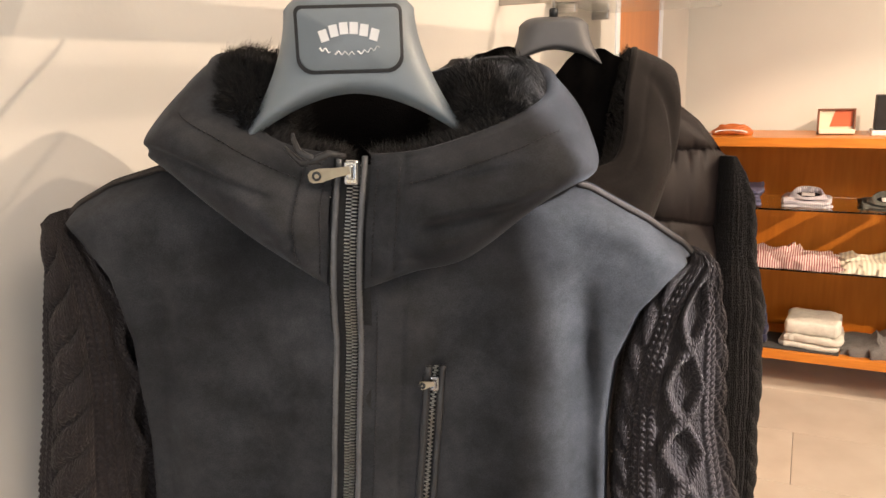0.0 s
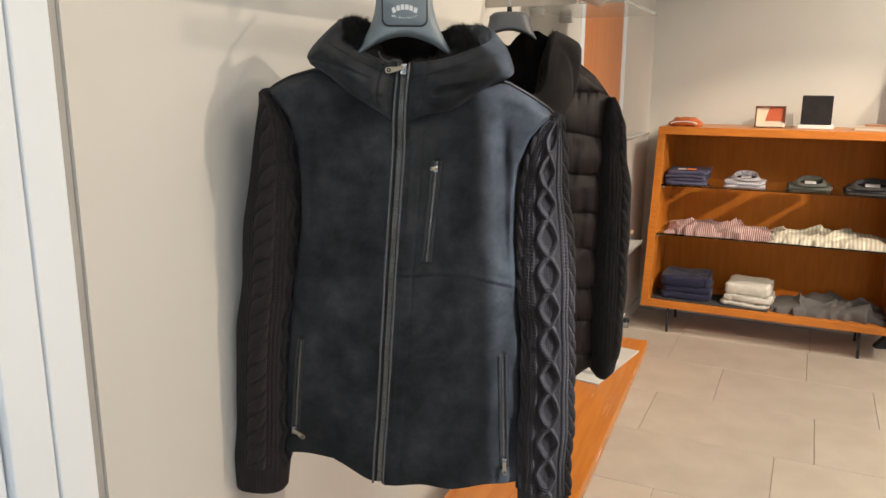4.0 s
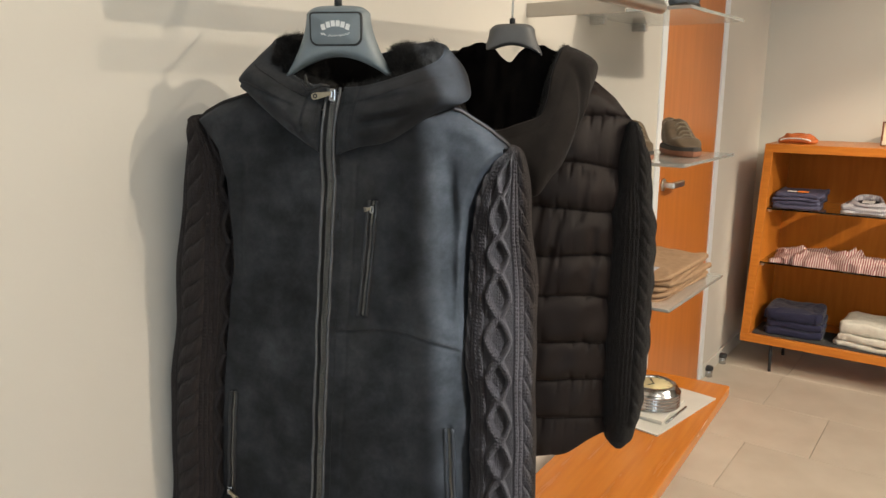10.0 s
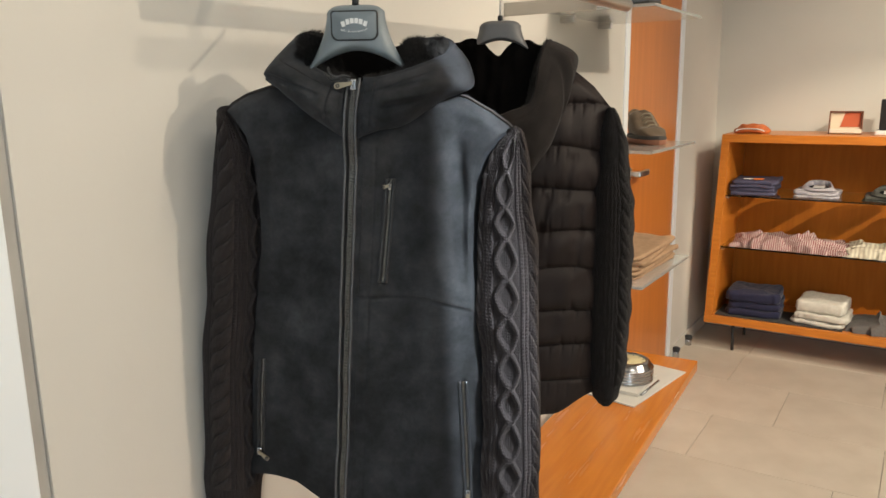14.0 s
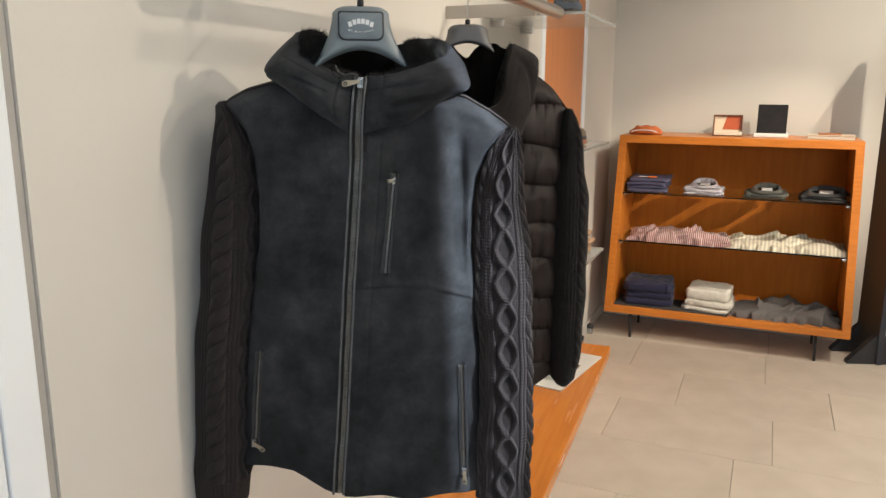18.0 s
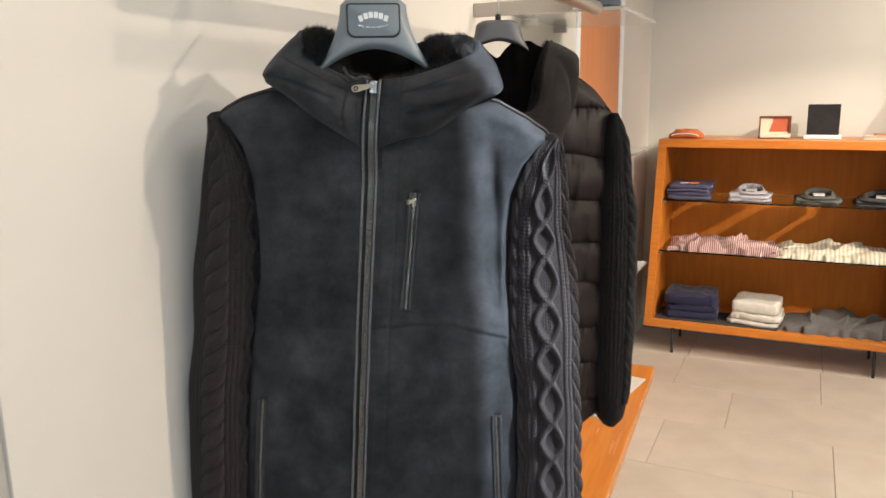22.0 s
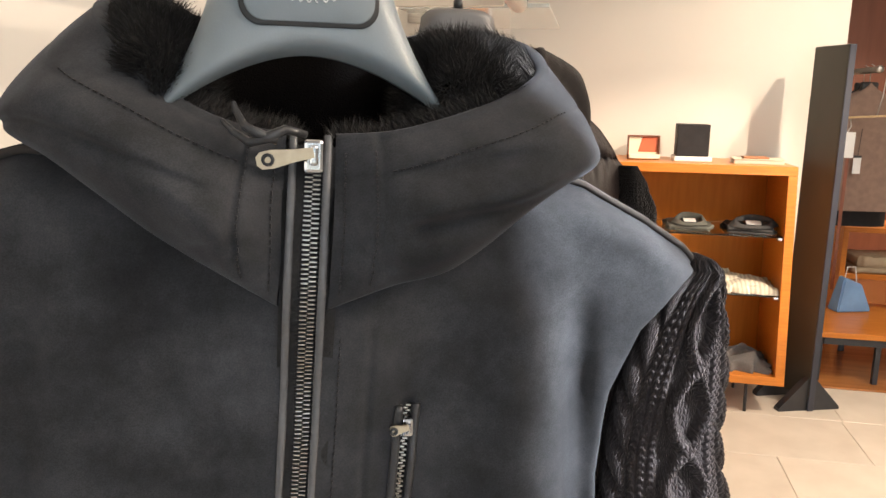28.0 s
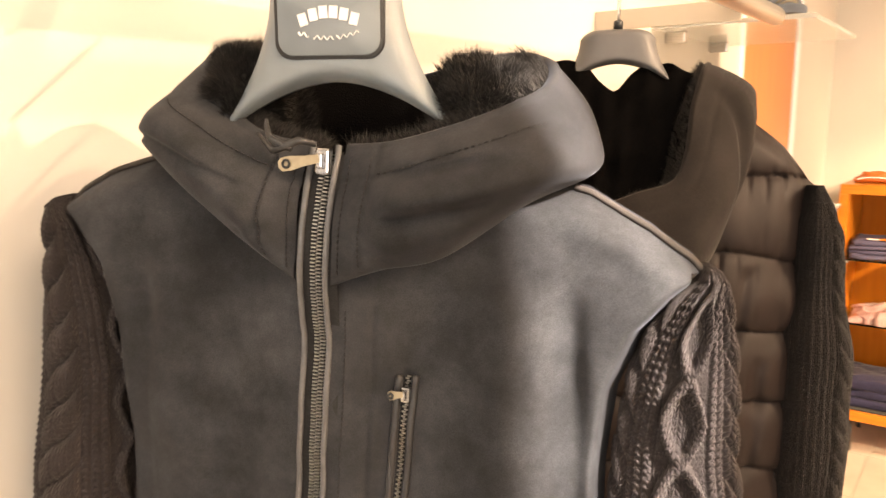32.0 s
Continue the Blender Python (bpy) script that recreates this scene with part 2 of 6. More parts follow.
def knit_stitches(m, depth=0.0012):
    """Rows of V-shaped stitches, from the sheet's own metres, as relief over the yarn's grain."""
    nt = m.node_tree
    n, l = nt.nodes, nt.links
    p = n["Principled BSDF"]
    uv = n.new("ShaderNodeUVMap")
    uv.uv_map = "metres"
    sp = n.new("ShaderNodeSeparateXYZ")
    l.new(uv.outputs[0], sp.inputs[0])

    def op(kind, a, b=None):
        k = n.new("ShaderNodeMath")
        k.operation = kind
        for i, v in enumerate((a, b)):
            if v is None:
                continue
            if isinstance(v, (int, float)):
                k.inputs[i].default_value = v
            else:
                l.new(v, k.inputs[i])
        return k.outputs[0]
    # the three ribs each side of the diamonds are knitted coarser
    s_ = op("ABSOLUTE", sp.outputs[0])
    rib = op("MULTIPLY", op("GREATER_THAN", s_, 0.022), op("LESS_THAN", s_, 0.0535))
    pitch = op("ADD", op("MULTIPLY", rib, 0.0063), 0.0042)
    row = op("ADD", op("MULTIPLY", rib, 0.0009), 0.0048)
    tri = op("MULTIPLY", op("ABSOLUTE", op("SUBTRACT", op("FRACT", op("DIVIDE", op("ADD", s_, 0.0200), pitch)), 0.5)), 2.0)
    ph = op("ADD", op("DIVIDE", sp.outputs[1], row), op("MULTIPLY", tri, 0.75))
    loop = op("ABSOLUTE", op("SINE", op("MULTIPLY", ph, math.pi)))
    arm = op("SINE", op("MULTIPLY", tri, math.pi))
    hgt = op("MULTIPLY", op("POWER", loop, 0.6), op("ADD", op("MULTIPLY", arm, 0.7), 0.3))
    b = n.new("ShaderNodeBump")
    b.inputs["Strength"].default_value, b.inputs["Distance"].default_value = 1.0, depth
    l.new(hgt, b.inputs["Height"])
    old = p.inputs["Normal"].links[0].from_socket
    l.new(old, b.inputs["Normal"])
    l.new(b.outputs[0], p.inputs["Normal"])


def mottle(m, layers):
    """Multiplies a material's colour by soft noise at several scales: (scale, low, high)."""
    nt = m.node_tree
    n, l = nt.nodes, nt.links
    p = n["Principled BSDF"]
    tc = n.new("ShaderNodeTexCoord")
    for sc, lo, hi in layers:
        z = n.new("ShaderNodeTexNoise")
        z.inputs["Scale"].default_value, z.inputs["Detail"].default_value = sc, 3
        l.new(tc.outputs["Object"], z.inputs["Vector"])
        r = n.new("ShaderNodeMapRange")
        r.inputs["From Min"].default_value, r.inputs["From Max"].default_value = 0.3, 0.7
        r.inputs["To Min"].default_value, r.inputs["To Max"].default_value = lo, hi
        l.new(z.outputs[0], r.inputs["Value"])
        v = n.new("ShaderNodeVectorMath")
        v.operation = "SCALE"
        l.new(p.inputs["Base Color"].links[0].from_socket, v.inputs[0])
        l.new(r.outputs[0], v.inputs["Scale"])
        l.new(v.outputs[0], p.inputs["Base Color"])


mottle(SUEDE, ((9, 0.78, 1.22), (24, 0.76, 1.24), (60, 0.90, 1.10), (150, 0.90, 1.10), (1100, 0.78, 1.22)))
mottle(SUEDE_BROWN, ((30, 0.8, 1.2), (900, 0.75, 1.25)))
mottle(KNIT, ((35, 0.85, 1.15),))
knit_stitches(KNIT)
knit_stitches(KNIT_BLACK)
TAPE = mat("black_zip_tape", (0.008, 0.008, 0.009), (0.013, 0.013, 0.014), rough=0.9, scale=400, bump=0.4, bump_scale=900)
THREAD = mat("dark_thread", (0.004, 0.0042, 0.005), (0.008, 0.008, 0.009), rough=0.8, scale=300)
HANGER = mat("grey_blue_plastic", (0.165, 0.198, 0.220), (0.145, 0.176, 0.196), rough=0.45, scale=30, bump=0.06, bump_scale=900, rough_var=0.05)
HANGER_GREY = mat("grey_plastic", (0.105, 0.104, 0.106), (0.09, 0.089, 0.091), rough=0.5, scale=30, bump=0.06, bump_scale=900)
HANGER_DARK = mat("dark_groove_plastic", (0.010, 0.012, 0.014), (0.014, 0.016, 0.018), rough=0.5)
PRINT = mat("white_print", (0.72, 0.73, 0.73), (0.66, 0.67, 0.67), rough=0.6, scale=80)

# ---- helpers for building ----


def link_mesh(name, me, material, parent=None, label="", m=None):
    if material is not None and not me.materials:
        me.materials.append(material)
    ob = new(name, me)
    if m is not None:
        ob.matrix_world = m
    if parent is not None:
        ob.parent = parent
    if label:
        tagged(ob, label)
    return ob


def part(name, bm, material, parent=None, label="", m=None, smooth=False):
    """Links a bmesh as one mesh object under a thing or a part."""
    me = bpy.data.meshes.new(name)
    bmesh.ops.recalc_face_normals(bm, faces=bm.faces)
    bm.to_mesh(me)
    bm.free()
    if smooth:
        me.shade_smooth()
    return link_mesh(name, me, material, parent, label, m)


def raw(name, verts, faces, material, parent=None, label="", smooth=True, m=None):
    me = bpy.data.meshes.new(name)
    me.from_pydata([tuple(map(float, v)) for v in verts], [], faces)
    me.update()
    if smooth:
        me.shade_smooth()
    return link_mesh(name, me, material, parent, label, m)


def grid(name, P, material, parent=None, label="", wrap=False, smooth=True, flip=False, uv=None):
    """A sheet from an array of places (rows, columns, 3); wrap joins the last column to the first."""
    P = np.asarray(P, dtype=np.float64)
    r, c = P.shape[:2]
    cc = c if wrap else c - 1
    i = np.arange(r - 1)[:, None]
    j = np.arange(cc)[None, :]
    j2 = (j + 1) % c
    f = np.stack([i * c + j, i * c + j2, (i + 1) * c + j2, (i + 1) * c + j], axis=-1).reshape(-1, 4)
    if flip:
        f = f[:, ::-1]
    me = bpy.data.meshes.new(name)
    me.vertices.add(r * c)
    me.vertices.foreach_set("co", P.reshape(-1))
    me.loops.add(f.size)
    me.loops.foreach_set("vertex_index", f.reshape(-1).astype(np.int32))
    me.polygons.add(len(f))
    me.polygons.foreach_set("loop_start", np.arange(0, f.size, 4, dtype=np.int32))
    me.polygons.foreach_set("loop_total", np.full(len(f), 4, dtype=np.int32))
    me.update(calc_edges=True)
    if uv is not None:
        lay = me.uv_layers.new(name="metres")
        lay.data.foreach_set("uv", np.asarray(uv, dtype=np.float32).reshape(-1, 2)[f.reshape(-1)].reshape(-1))
    if smooth:
        me.shade_smooth()
    return link_mesh(name, me, material, parent, label)


def box(bm, lo, hi, bevel=0.0, seg=2):
    """A bevelled block between two corners, into bm."""
    lo, hi = Vector(lo), Vector(hi)
    r = bmesh.ops.create_cube(bm, size=1.0)
    vs = r["verts"]
    for v in vs:
        v.co = Vector([(lo[k] + hi[k]) / 2 + v.co[k] * (hi[k] - lo[k]) for k in range(3)])
    if bevel:
        es = list({e for v in vs for e in v.link_edges})
        bmesh.ops.bevel(bm, geom=es, offset=bevel, segments=seg, affect="EDGES", profile=0.5)
    return bm


def block(name, lo, hi, material, parent=None, label="", bevel=0.003, seg=2, m=None):
    return part(name, box(bmesh.new(), lo, hi, bevel, seg), material, parent, label, m)


def lathe(name, prof, material, parent=None, label="", n=40, at=(0, 0, 0), smooth=True, m=None):
    """A turned form from (radius, height) pairs."""
    a = np.linspace(0, 2 * np.pi, n, endpoint=False)
    P = np.array([[(at[0] + r * np.cos(t), at[1] + r * np.sin(t), at[2] + z) for t in a] for r, z in prof])
    ob = grid(name, P, material, parent, label, wrap=True, smooth=smooth)
    if m is not None:
        ob.matrix_world = m
    return ob


def tube(name, pts, radius, material, parent=None, label="", n=10, flat=1.0):
    """A round bar along a line of places, with closed ends."""
    pts = [Vector(p) for p in pts]
    rings = []
    side = None
    k = len(pts)
    for i, p in enumerate(pts):
        d = (pts[min(i + 1, k - 1)] - pts[max(i - 1, 0)]).normalized()
        if side is None:
            side = d.orthogonal().normalized()
        side = (side - d * side.dot(d)).normalized()
        up = d.cross(side)
        r = radius[i] if isinstance(radius, (list, tuple)) else radius
        rings.append([p + (side * math.cos(a) + up * math.sin(a) * flat) * r for a in np.linspace(0, 2 * np.pi, n, endpoint=False)])
    first, last = [pts[0]] * n, [pts[-1]] * n
    P = np.array([[tuple(v) for v in ring] for ring in [first] + rings + [last]])
    return grid(name, P, material, parent, label, wrap=True)


def cat(points, t):
    """A smooth line (Catmull-Rom) through points, at t in 0..1; t may be an array."""
    P = np.asarray(points, dtype=float)
    n = len(P) - 1
    x = np.clip(np.asarray(t, dtype=float), 0, 1) * n
    i = np.clip(np.floor(x).astype(int), 0, n - 1)
    f = (x - i)[..., None]
    p0, p1, p2, p3 = P[np.clip(i - 1, 0, n)], P[i], P[i + 1], P[np.clip(i + 2, 0, n)]
    return 0.5 * (2 * p1 + (p2 - p0) * f + (2 * p0 - 5 * p1 + 4 * p2 - p3) * f ** 2 + (3 * p1 - p0 - 3 * p2 + p3) * f ** 3)


def lerp_at(z, zs, vs):
    """Values vs at heights zs (falling), taken between them smoothly."""
    return np.interp(-np.asarray(z, dtype=float), -np.asarray(zs, dtype=float), np.asarray(vs, dtype=float))


def smooth01(x):
    x = np.clip(x, 0, 1)
    return x * x * (3 - 2 * x)


def wob(x, z, seed, s):
    """A soft unevenness, about -1 to 1, from a few waves of random run; s: its size in metres."""
    r = np.random.RandomState(seed)
    out = 0
    for _ in range(7):
        a, k, ph = r.uniform(0, 2 * np.pi), r.uniform(0.6, 1.6) * 2 * np.pi / s, r.uniform(0, 2 * np.pi)
        out = out + np.sin(k * (x * np.cos(a) + z * np.sin(a)) + ph)
    return out / 3.5


# ---- large structure ----
XW, YB, HC = -0.505, 4.335, 3.10


def wall_piece(name, lo, hi, material=PLASTER, label="matt cream plaster wall of the shop"):
    return tagged(block(name, lo, hi, material, bevel=0.0), label, "wall", kind="structure")


# the long wall: shop-front glazing, plaster, door, plaster
wall_piece("wall_west_1", (XW - 0.14, 0.203, 0), (XW, 2.714, HC))
wall_piece("wall_west_2", (XW - 0.14, 3.569, 0), (XW, YB, HC))
wall_piece("wall_west_3", (XW - 0.14, 2.714, 2.14), (XW, 3.569, HC))
wall_piece("wall_west_4", (XW - 0.14, -3.6, 2.62), (XW, 0.203, HC))
wall_piece("wall_west_5", (XW - 0.14, -3.6, 0), (XW, -2.4, 2.62))
wall_piece("wall_north_1", (XW - 0.14, YB, 0), (1.158, YB + 0.14, HC), PLASTER_GREY, "pale grey plaster wall behind the low cabinet")
wall_piece("wall_north_2", (1.158, 7.4, 0), (5.2, 7.55, HC), PLASTER_GREY, "plain far wall of the next room")
wall_piece("wall_inner", (1.02, YB + 0.14, 0), (1.158, 7.55, HC), PLASTER_GREY, "side wall of the next room")
wall_piece("wall_east", (5.2, -3.6, 0), (5.34, 7.55, HC))
wall_piece("wall_south_1", (XW - 0.14, -3.6, 0), (0.0, -3.46, HC))
wall_piece("wall_south_2", (3.4, -3.6, 0), (5.34, -3.46, HC))
wall_piece("wall_south_3", (0.0, -3.6, 2.75), (3.4, -3.46, HC))
wall_piece("wall_south_4", (0.0, -3.6, 0), (3.4, -3.46, 0.25))
tagged(block("ceiling", (XW - 0.14, -3.6, HC), (5.34, 7.55, HC + 0.15), CEIL, bevel=0.0), "plain white painted ceiling", "ceiling", kind="structure")
FLOOR = tagged(block("floor", (XW - 0.14, -3.6, -0.12), (5.34, 7.55, -0.004), GROUT, bevel=0.0), "beige limestone tile floor with fine joints", "floor", kind="structure")
PAVE = mat("pavement_concrete", (0.34, 0.33, 0.31), (0.27, 0.26, 0.25), rough=0.9, scale=6, bump=0.2, bump_scale=80)
tagged(block("pavement", (-40, -40, -0.32), (40, 40, -0.14), PAVE, bevel=0.0), "grey pavement outside the shop window", "pavement", kind="structure")

# shop-front window in the long wall
WIN = tagged(new("window_1"), "white lacquered metal shop-front window with clear glass", "window", kind="structure")
WIN.location = (XW, -1.2, 0)


def in_win(name, lo, hi, material, label="", bevel=0.003):
    ob = block(name, (lo[0] - XW, lo[1] + 1.2, lo[2]), (hi[0] - XW, hi[1] + 1.2, hi[2]), material, WIN, label, bevel)
    return ob


in_win("window_frame", (XW - 0.10, 0.1185, 0.0), (XW + 0.012, 0.178, 2.62), WHITE_ALU)
in_win("window_frame", (XW - 0.10, 0.0535, 0.0), (XW + 0.010, 0.1160, 2.62), WHITE_ALU)
in_win("window_frame", (XW - 0.10, 0.0180, 0.0), (XW - 0.004, 0.0510, 2.62), WHITE_ALU)
# the strip's grey stands for shade along the frame's edge
in_win("frame_trim", (XW - 0.10, 0.178, 0.0), (XW - 0.006, 0.203, 2.62), mat("grey_frame_shade", (0.42, 0.41, 0.39), (0.38, 0.37, 0.355), rough=0.7), "grey strip painted for the shaded edge of the frame", 0.001)
in_win("window_frame", (XW - 0.10, -2.40, 0.0), (XW + 0.010, -2.33, 2.62), WHITE_ALU)
in_win("window_frame", (XW - 0.10, -2.33, 2.55), (XW + 0.010, 0.018, 2.62), WHITE_ALU)
in_win("window_sill", (XW - 0.10, -2.33, 0.0), (XW + 0.010, 0.018, 0.08), WHITE_ALU)
_pane = in_win("pane", (XW - 0.055, -2.33, 0.08), (XW - 0.045, 0.018, 2.55), PANE, "clear window glass", 0.0)
_pane.visible_shadow = False

WIN2 = tagged(new("window_2"), "wide shop-front window at the street side", "window", kind="structure")
WIN2.location = (1.7, -3.53, 0.25)
for _lo, _hi in (((-1.7, -0.05, 0), (-1.63, 0.05, 2.5)), ((1.63, -0.05, 0), (1.7, 0.05, 2.5)), ((-0.03, -0.05, 0), (0.03, 0.05, 2.5)), ((-1.63, -0.05, 0), (-0.03, 0.05, 0.07)), ((0.03, -0.05, 0), (1.63, 0.05, 0.07)), ((-1.63, -0.05, 2.43), (-0.03, 0.05, 2.5)), ((0.03, -0.05, 2.43), (1.63, 0.05, 2.5))):
    block("window_frame", _lo, _hi, WHITE_ALU, WIN2)
for _x0, _x1 in ((-1.63, -0.03), (0.03, 1.63)):
    block("pane", (_x0, -0.006, 0.07), (_x1, 0.006, 2.43), PANE, WIN2, "clear window glass", 0.0).visible_shadow = False

# wooden door in the long wall
DOOR = tagged(new("door_1"), "flush orange-brown veneered door with a steel lever handle, closed", "door", kind="structure")
DOOR.location = (XW, 2.714, 0)
block("door_leaf", (-0.045, 0.055, 0.008), (-0.002, 0.797, 2.09), DOOR_WOOD, DOOR, bevel=0.002)
for _y0, _y1, _z0, _z1 in ((0.0, 0.052, 0.0, 2.14), (0.80, 0.855, 0.0, 2.14), (0.052, 0.80, 2.093, 2.14)):
    block("door_frame", (-0.13, _y0, _z0), (0.006, _y1, _z1), WHITE_ALU, DOOR, "white painted frame", 0.003)
_hd = lathe("handle_rose", [(0, 0), (0.026, 0), (0.026, 0.007), (0.022, 0.009), (0, 0.009)], STEEL, DOOR, "round steel rose", n=28)
_hd.matrix_local = pose(-0.001, 0.110, 1.083, 0, 90, 0)
part("door_handle", box(box(bmesh.new(), (0.0, 0.097, 1.071), (0.052, 0.123, 1.095), 0.005), (0.034, 0.098, 1.070), (0.054, 0.225, 1.096), 0.005), STEEL, DOOR, "flat brushed steel lever")
# small floor stops by the corner
for _x, _y in ((-0.478, 3.86), (-0.480, 3.62)):
    _ds = tagged(new("door_stop"), "small steel door stop with a black rubber top", "door stop", "door stops")
    _ds.location = (_x, _y, -0.002)
    lathe("stop_body", [(0, 0), (0.019, 0), (0.019, 0.035), (0.016, 0.037), (0, 0.037)], CHROME, _ds, n=20)
    lathe("rubber_cap", [(0, 0.036), (0.020, 0.036), (0.022, 0.042), (0.022, 0.054), (0.016, 0.058), (0, 0.058)], BLACK_METAL, _ds, n=20)
tagged(block("baseboard_1", (-0.40, YB - 0.012, 0.0), (1.158, YB, 0.07), PLASTER_GREY, bevel=0.002), "low skirting painted like the wall", "baseboard", kind="structure")
tagged(block("baseboard_2", (XW, 3.57, 0.0), (XW + 0.012, YB, 0.07), PLASTER, bevel=0.002), "low skirting painted like the wall", "baseboard", kind="structure")

# ---- low orange bench under the jackets ----
BENCH = tagged(new("display_bench"), "low orange lacquered wooden display bench along the wall", "bench")
BENCH.matrix_world = pose(-0.133, 2.665, 0, 0, 0, 3.4)
block("bench_top", (-0.335, -2.28, 0.302), (0.0, 0.0, 0.347), WOOD_LONG, BENCH, bevel=0.004)
for _y in (-2.05, -1.2, -0.40):
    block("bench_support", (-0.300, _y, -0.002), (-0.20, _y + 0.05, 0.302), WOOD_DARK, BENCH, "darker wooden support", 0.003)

# ---- orange cabinet against the far wall ----
CAB = tagged(new("display_cabinet"), "open orange lacquered wooden cabinet with two smoked glass shelves", "cabinet")
CX0, CX1, CY0, CY1, CZ0, CZ1 = -0.3765, 0.897, 3.850, 4.285, 0.153, 1.201
CAB.location = ((CX0 + CX1) / 2, (CY0 + CY1) / 2, 0)
_ox, _oy = CAB.location[0], CAB.location[1]


def in_cab(name, lo, hi, material, label="", bevel=0.002):
    """A board of the cabinet, whose sides splay a little towards the floor."""
    ob = block(name, (lo[0] - _ox, lo[1] - _oy, lo[2]), (hi[0] - _ox, hi[1] - _oy, hi[2]), material, CAB, label, bevel)
    for v in ob.data.vertices:
        v.co.x *= 1.032 - 0.064 * (v.co.z - CZ0) / (CZ1 - CZ0)
    return ob


in_cab("top_board", (CX0, CY0, CZ1 - 0.042), (CX1, CY1, CZ1), WOOD)
in_cab("bottom_board", (CX0, CY0, CZ0), (CX1, CY1, CZ0 + 0.042), WOOD)
in_cab("side_board", (CX0, CY0 + 0.001, CZ0 + 0.042), (CX0 + 0.042, CY1, CZ1 - 0.042), WOOD)
in_cab("side_board", (CX1 - 0.042, CY0 + 0.001, CZ0 + 0.042), (CX1, CY1, CZ1 - 0.042), WOOD)
in_cab("back_board", (CX0 + 0.042, CY1 - 0.012, CZ0 + 0.042), (CX1 - 0.042, CY1 - 0.001, CZ1 - 0.042), WOOD_DARK, "darker orange back board")
for _z in (0.592, 0.876):
    in_cab("glass_shelf", (CX0 + 0.044, CY0 + 0.018, _z - 0.008), (CX1 - 0.044, CY1 - 0.02, _z), SMOKED, "smoked glass shelf", 0.001).visible_shadow = False
    for _x in (CX0 + 0.050, CX1 - 0.060):
        in_cab("shelf_pin", (_x - 0.006, CY0 + 0.020, _z - 0.020), (_x + 0.016, CY0 + 0.034, _z - 0.0085), CHROME, "small chrome shelf pin", 0.002)
for _x in (CX0 + 0.131, CX1 - 0.144):
    for _y in (CY0 + 0.04, CY1 - 0.08):
        tube("leg", [(_x - _ox, _y - _oy, CZ0), (_x - _ox + 0.004, _y - _oy - 0.004, -0.003)], 0.008, BLACK_METAL, CAB, "thin black metal leg")


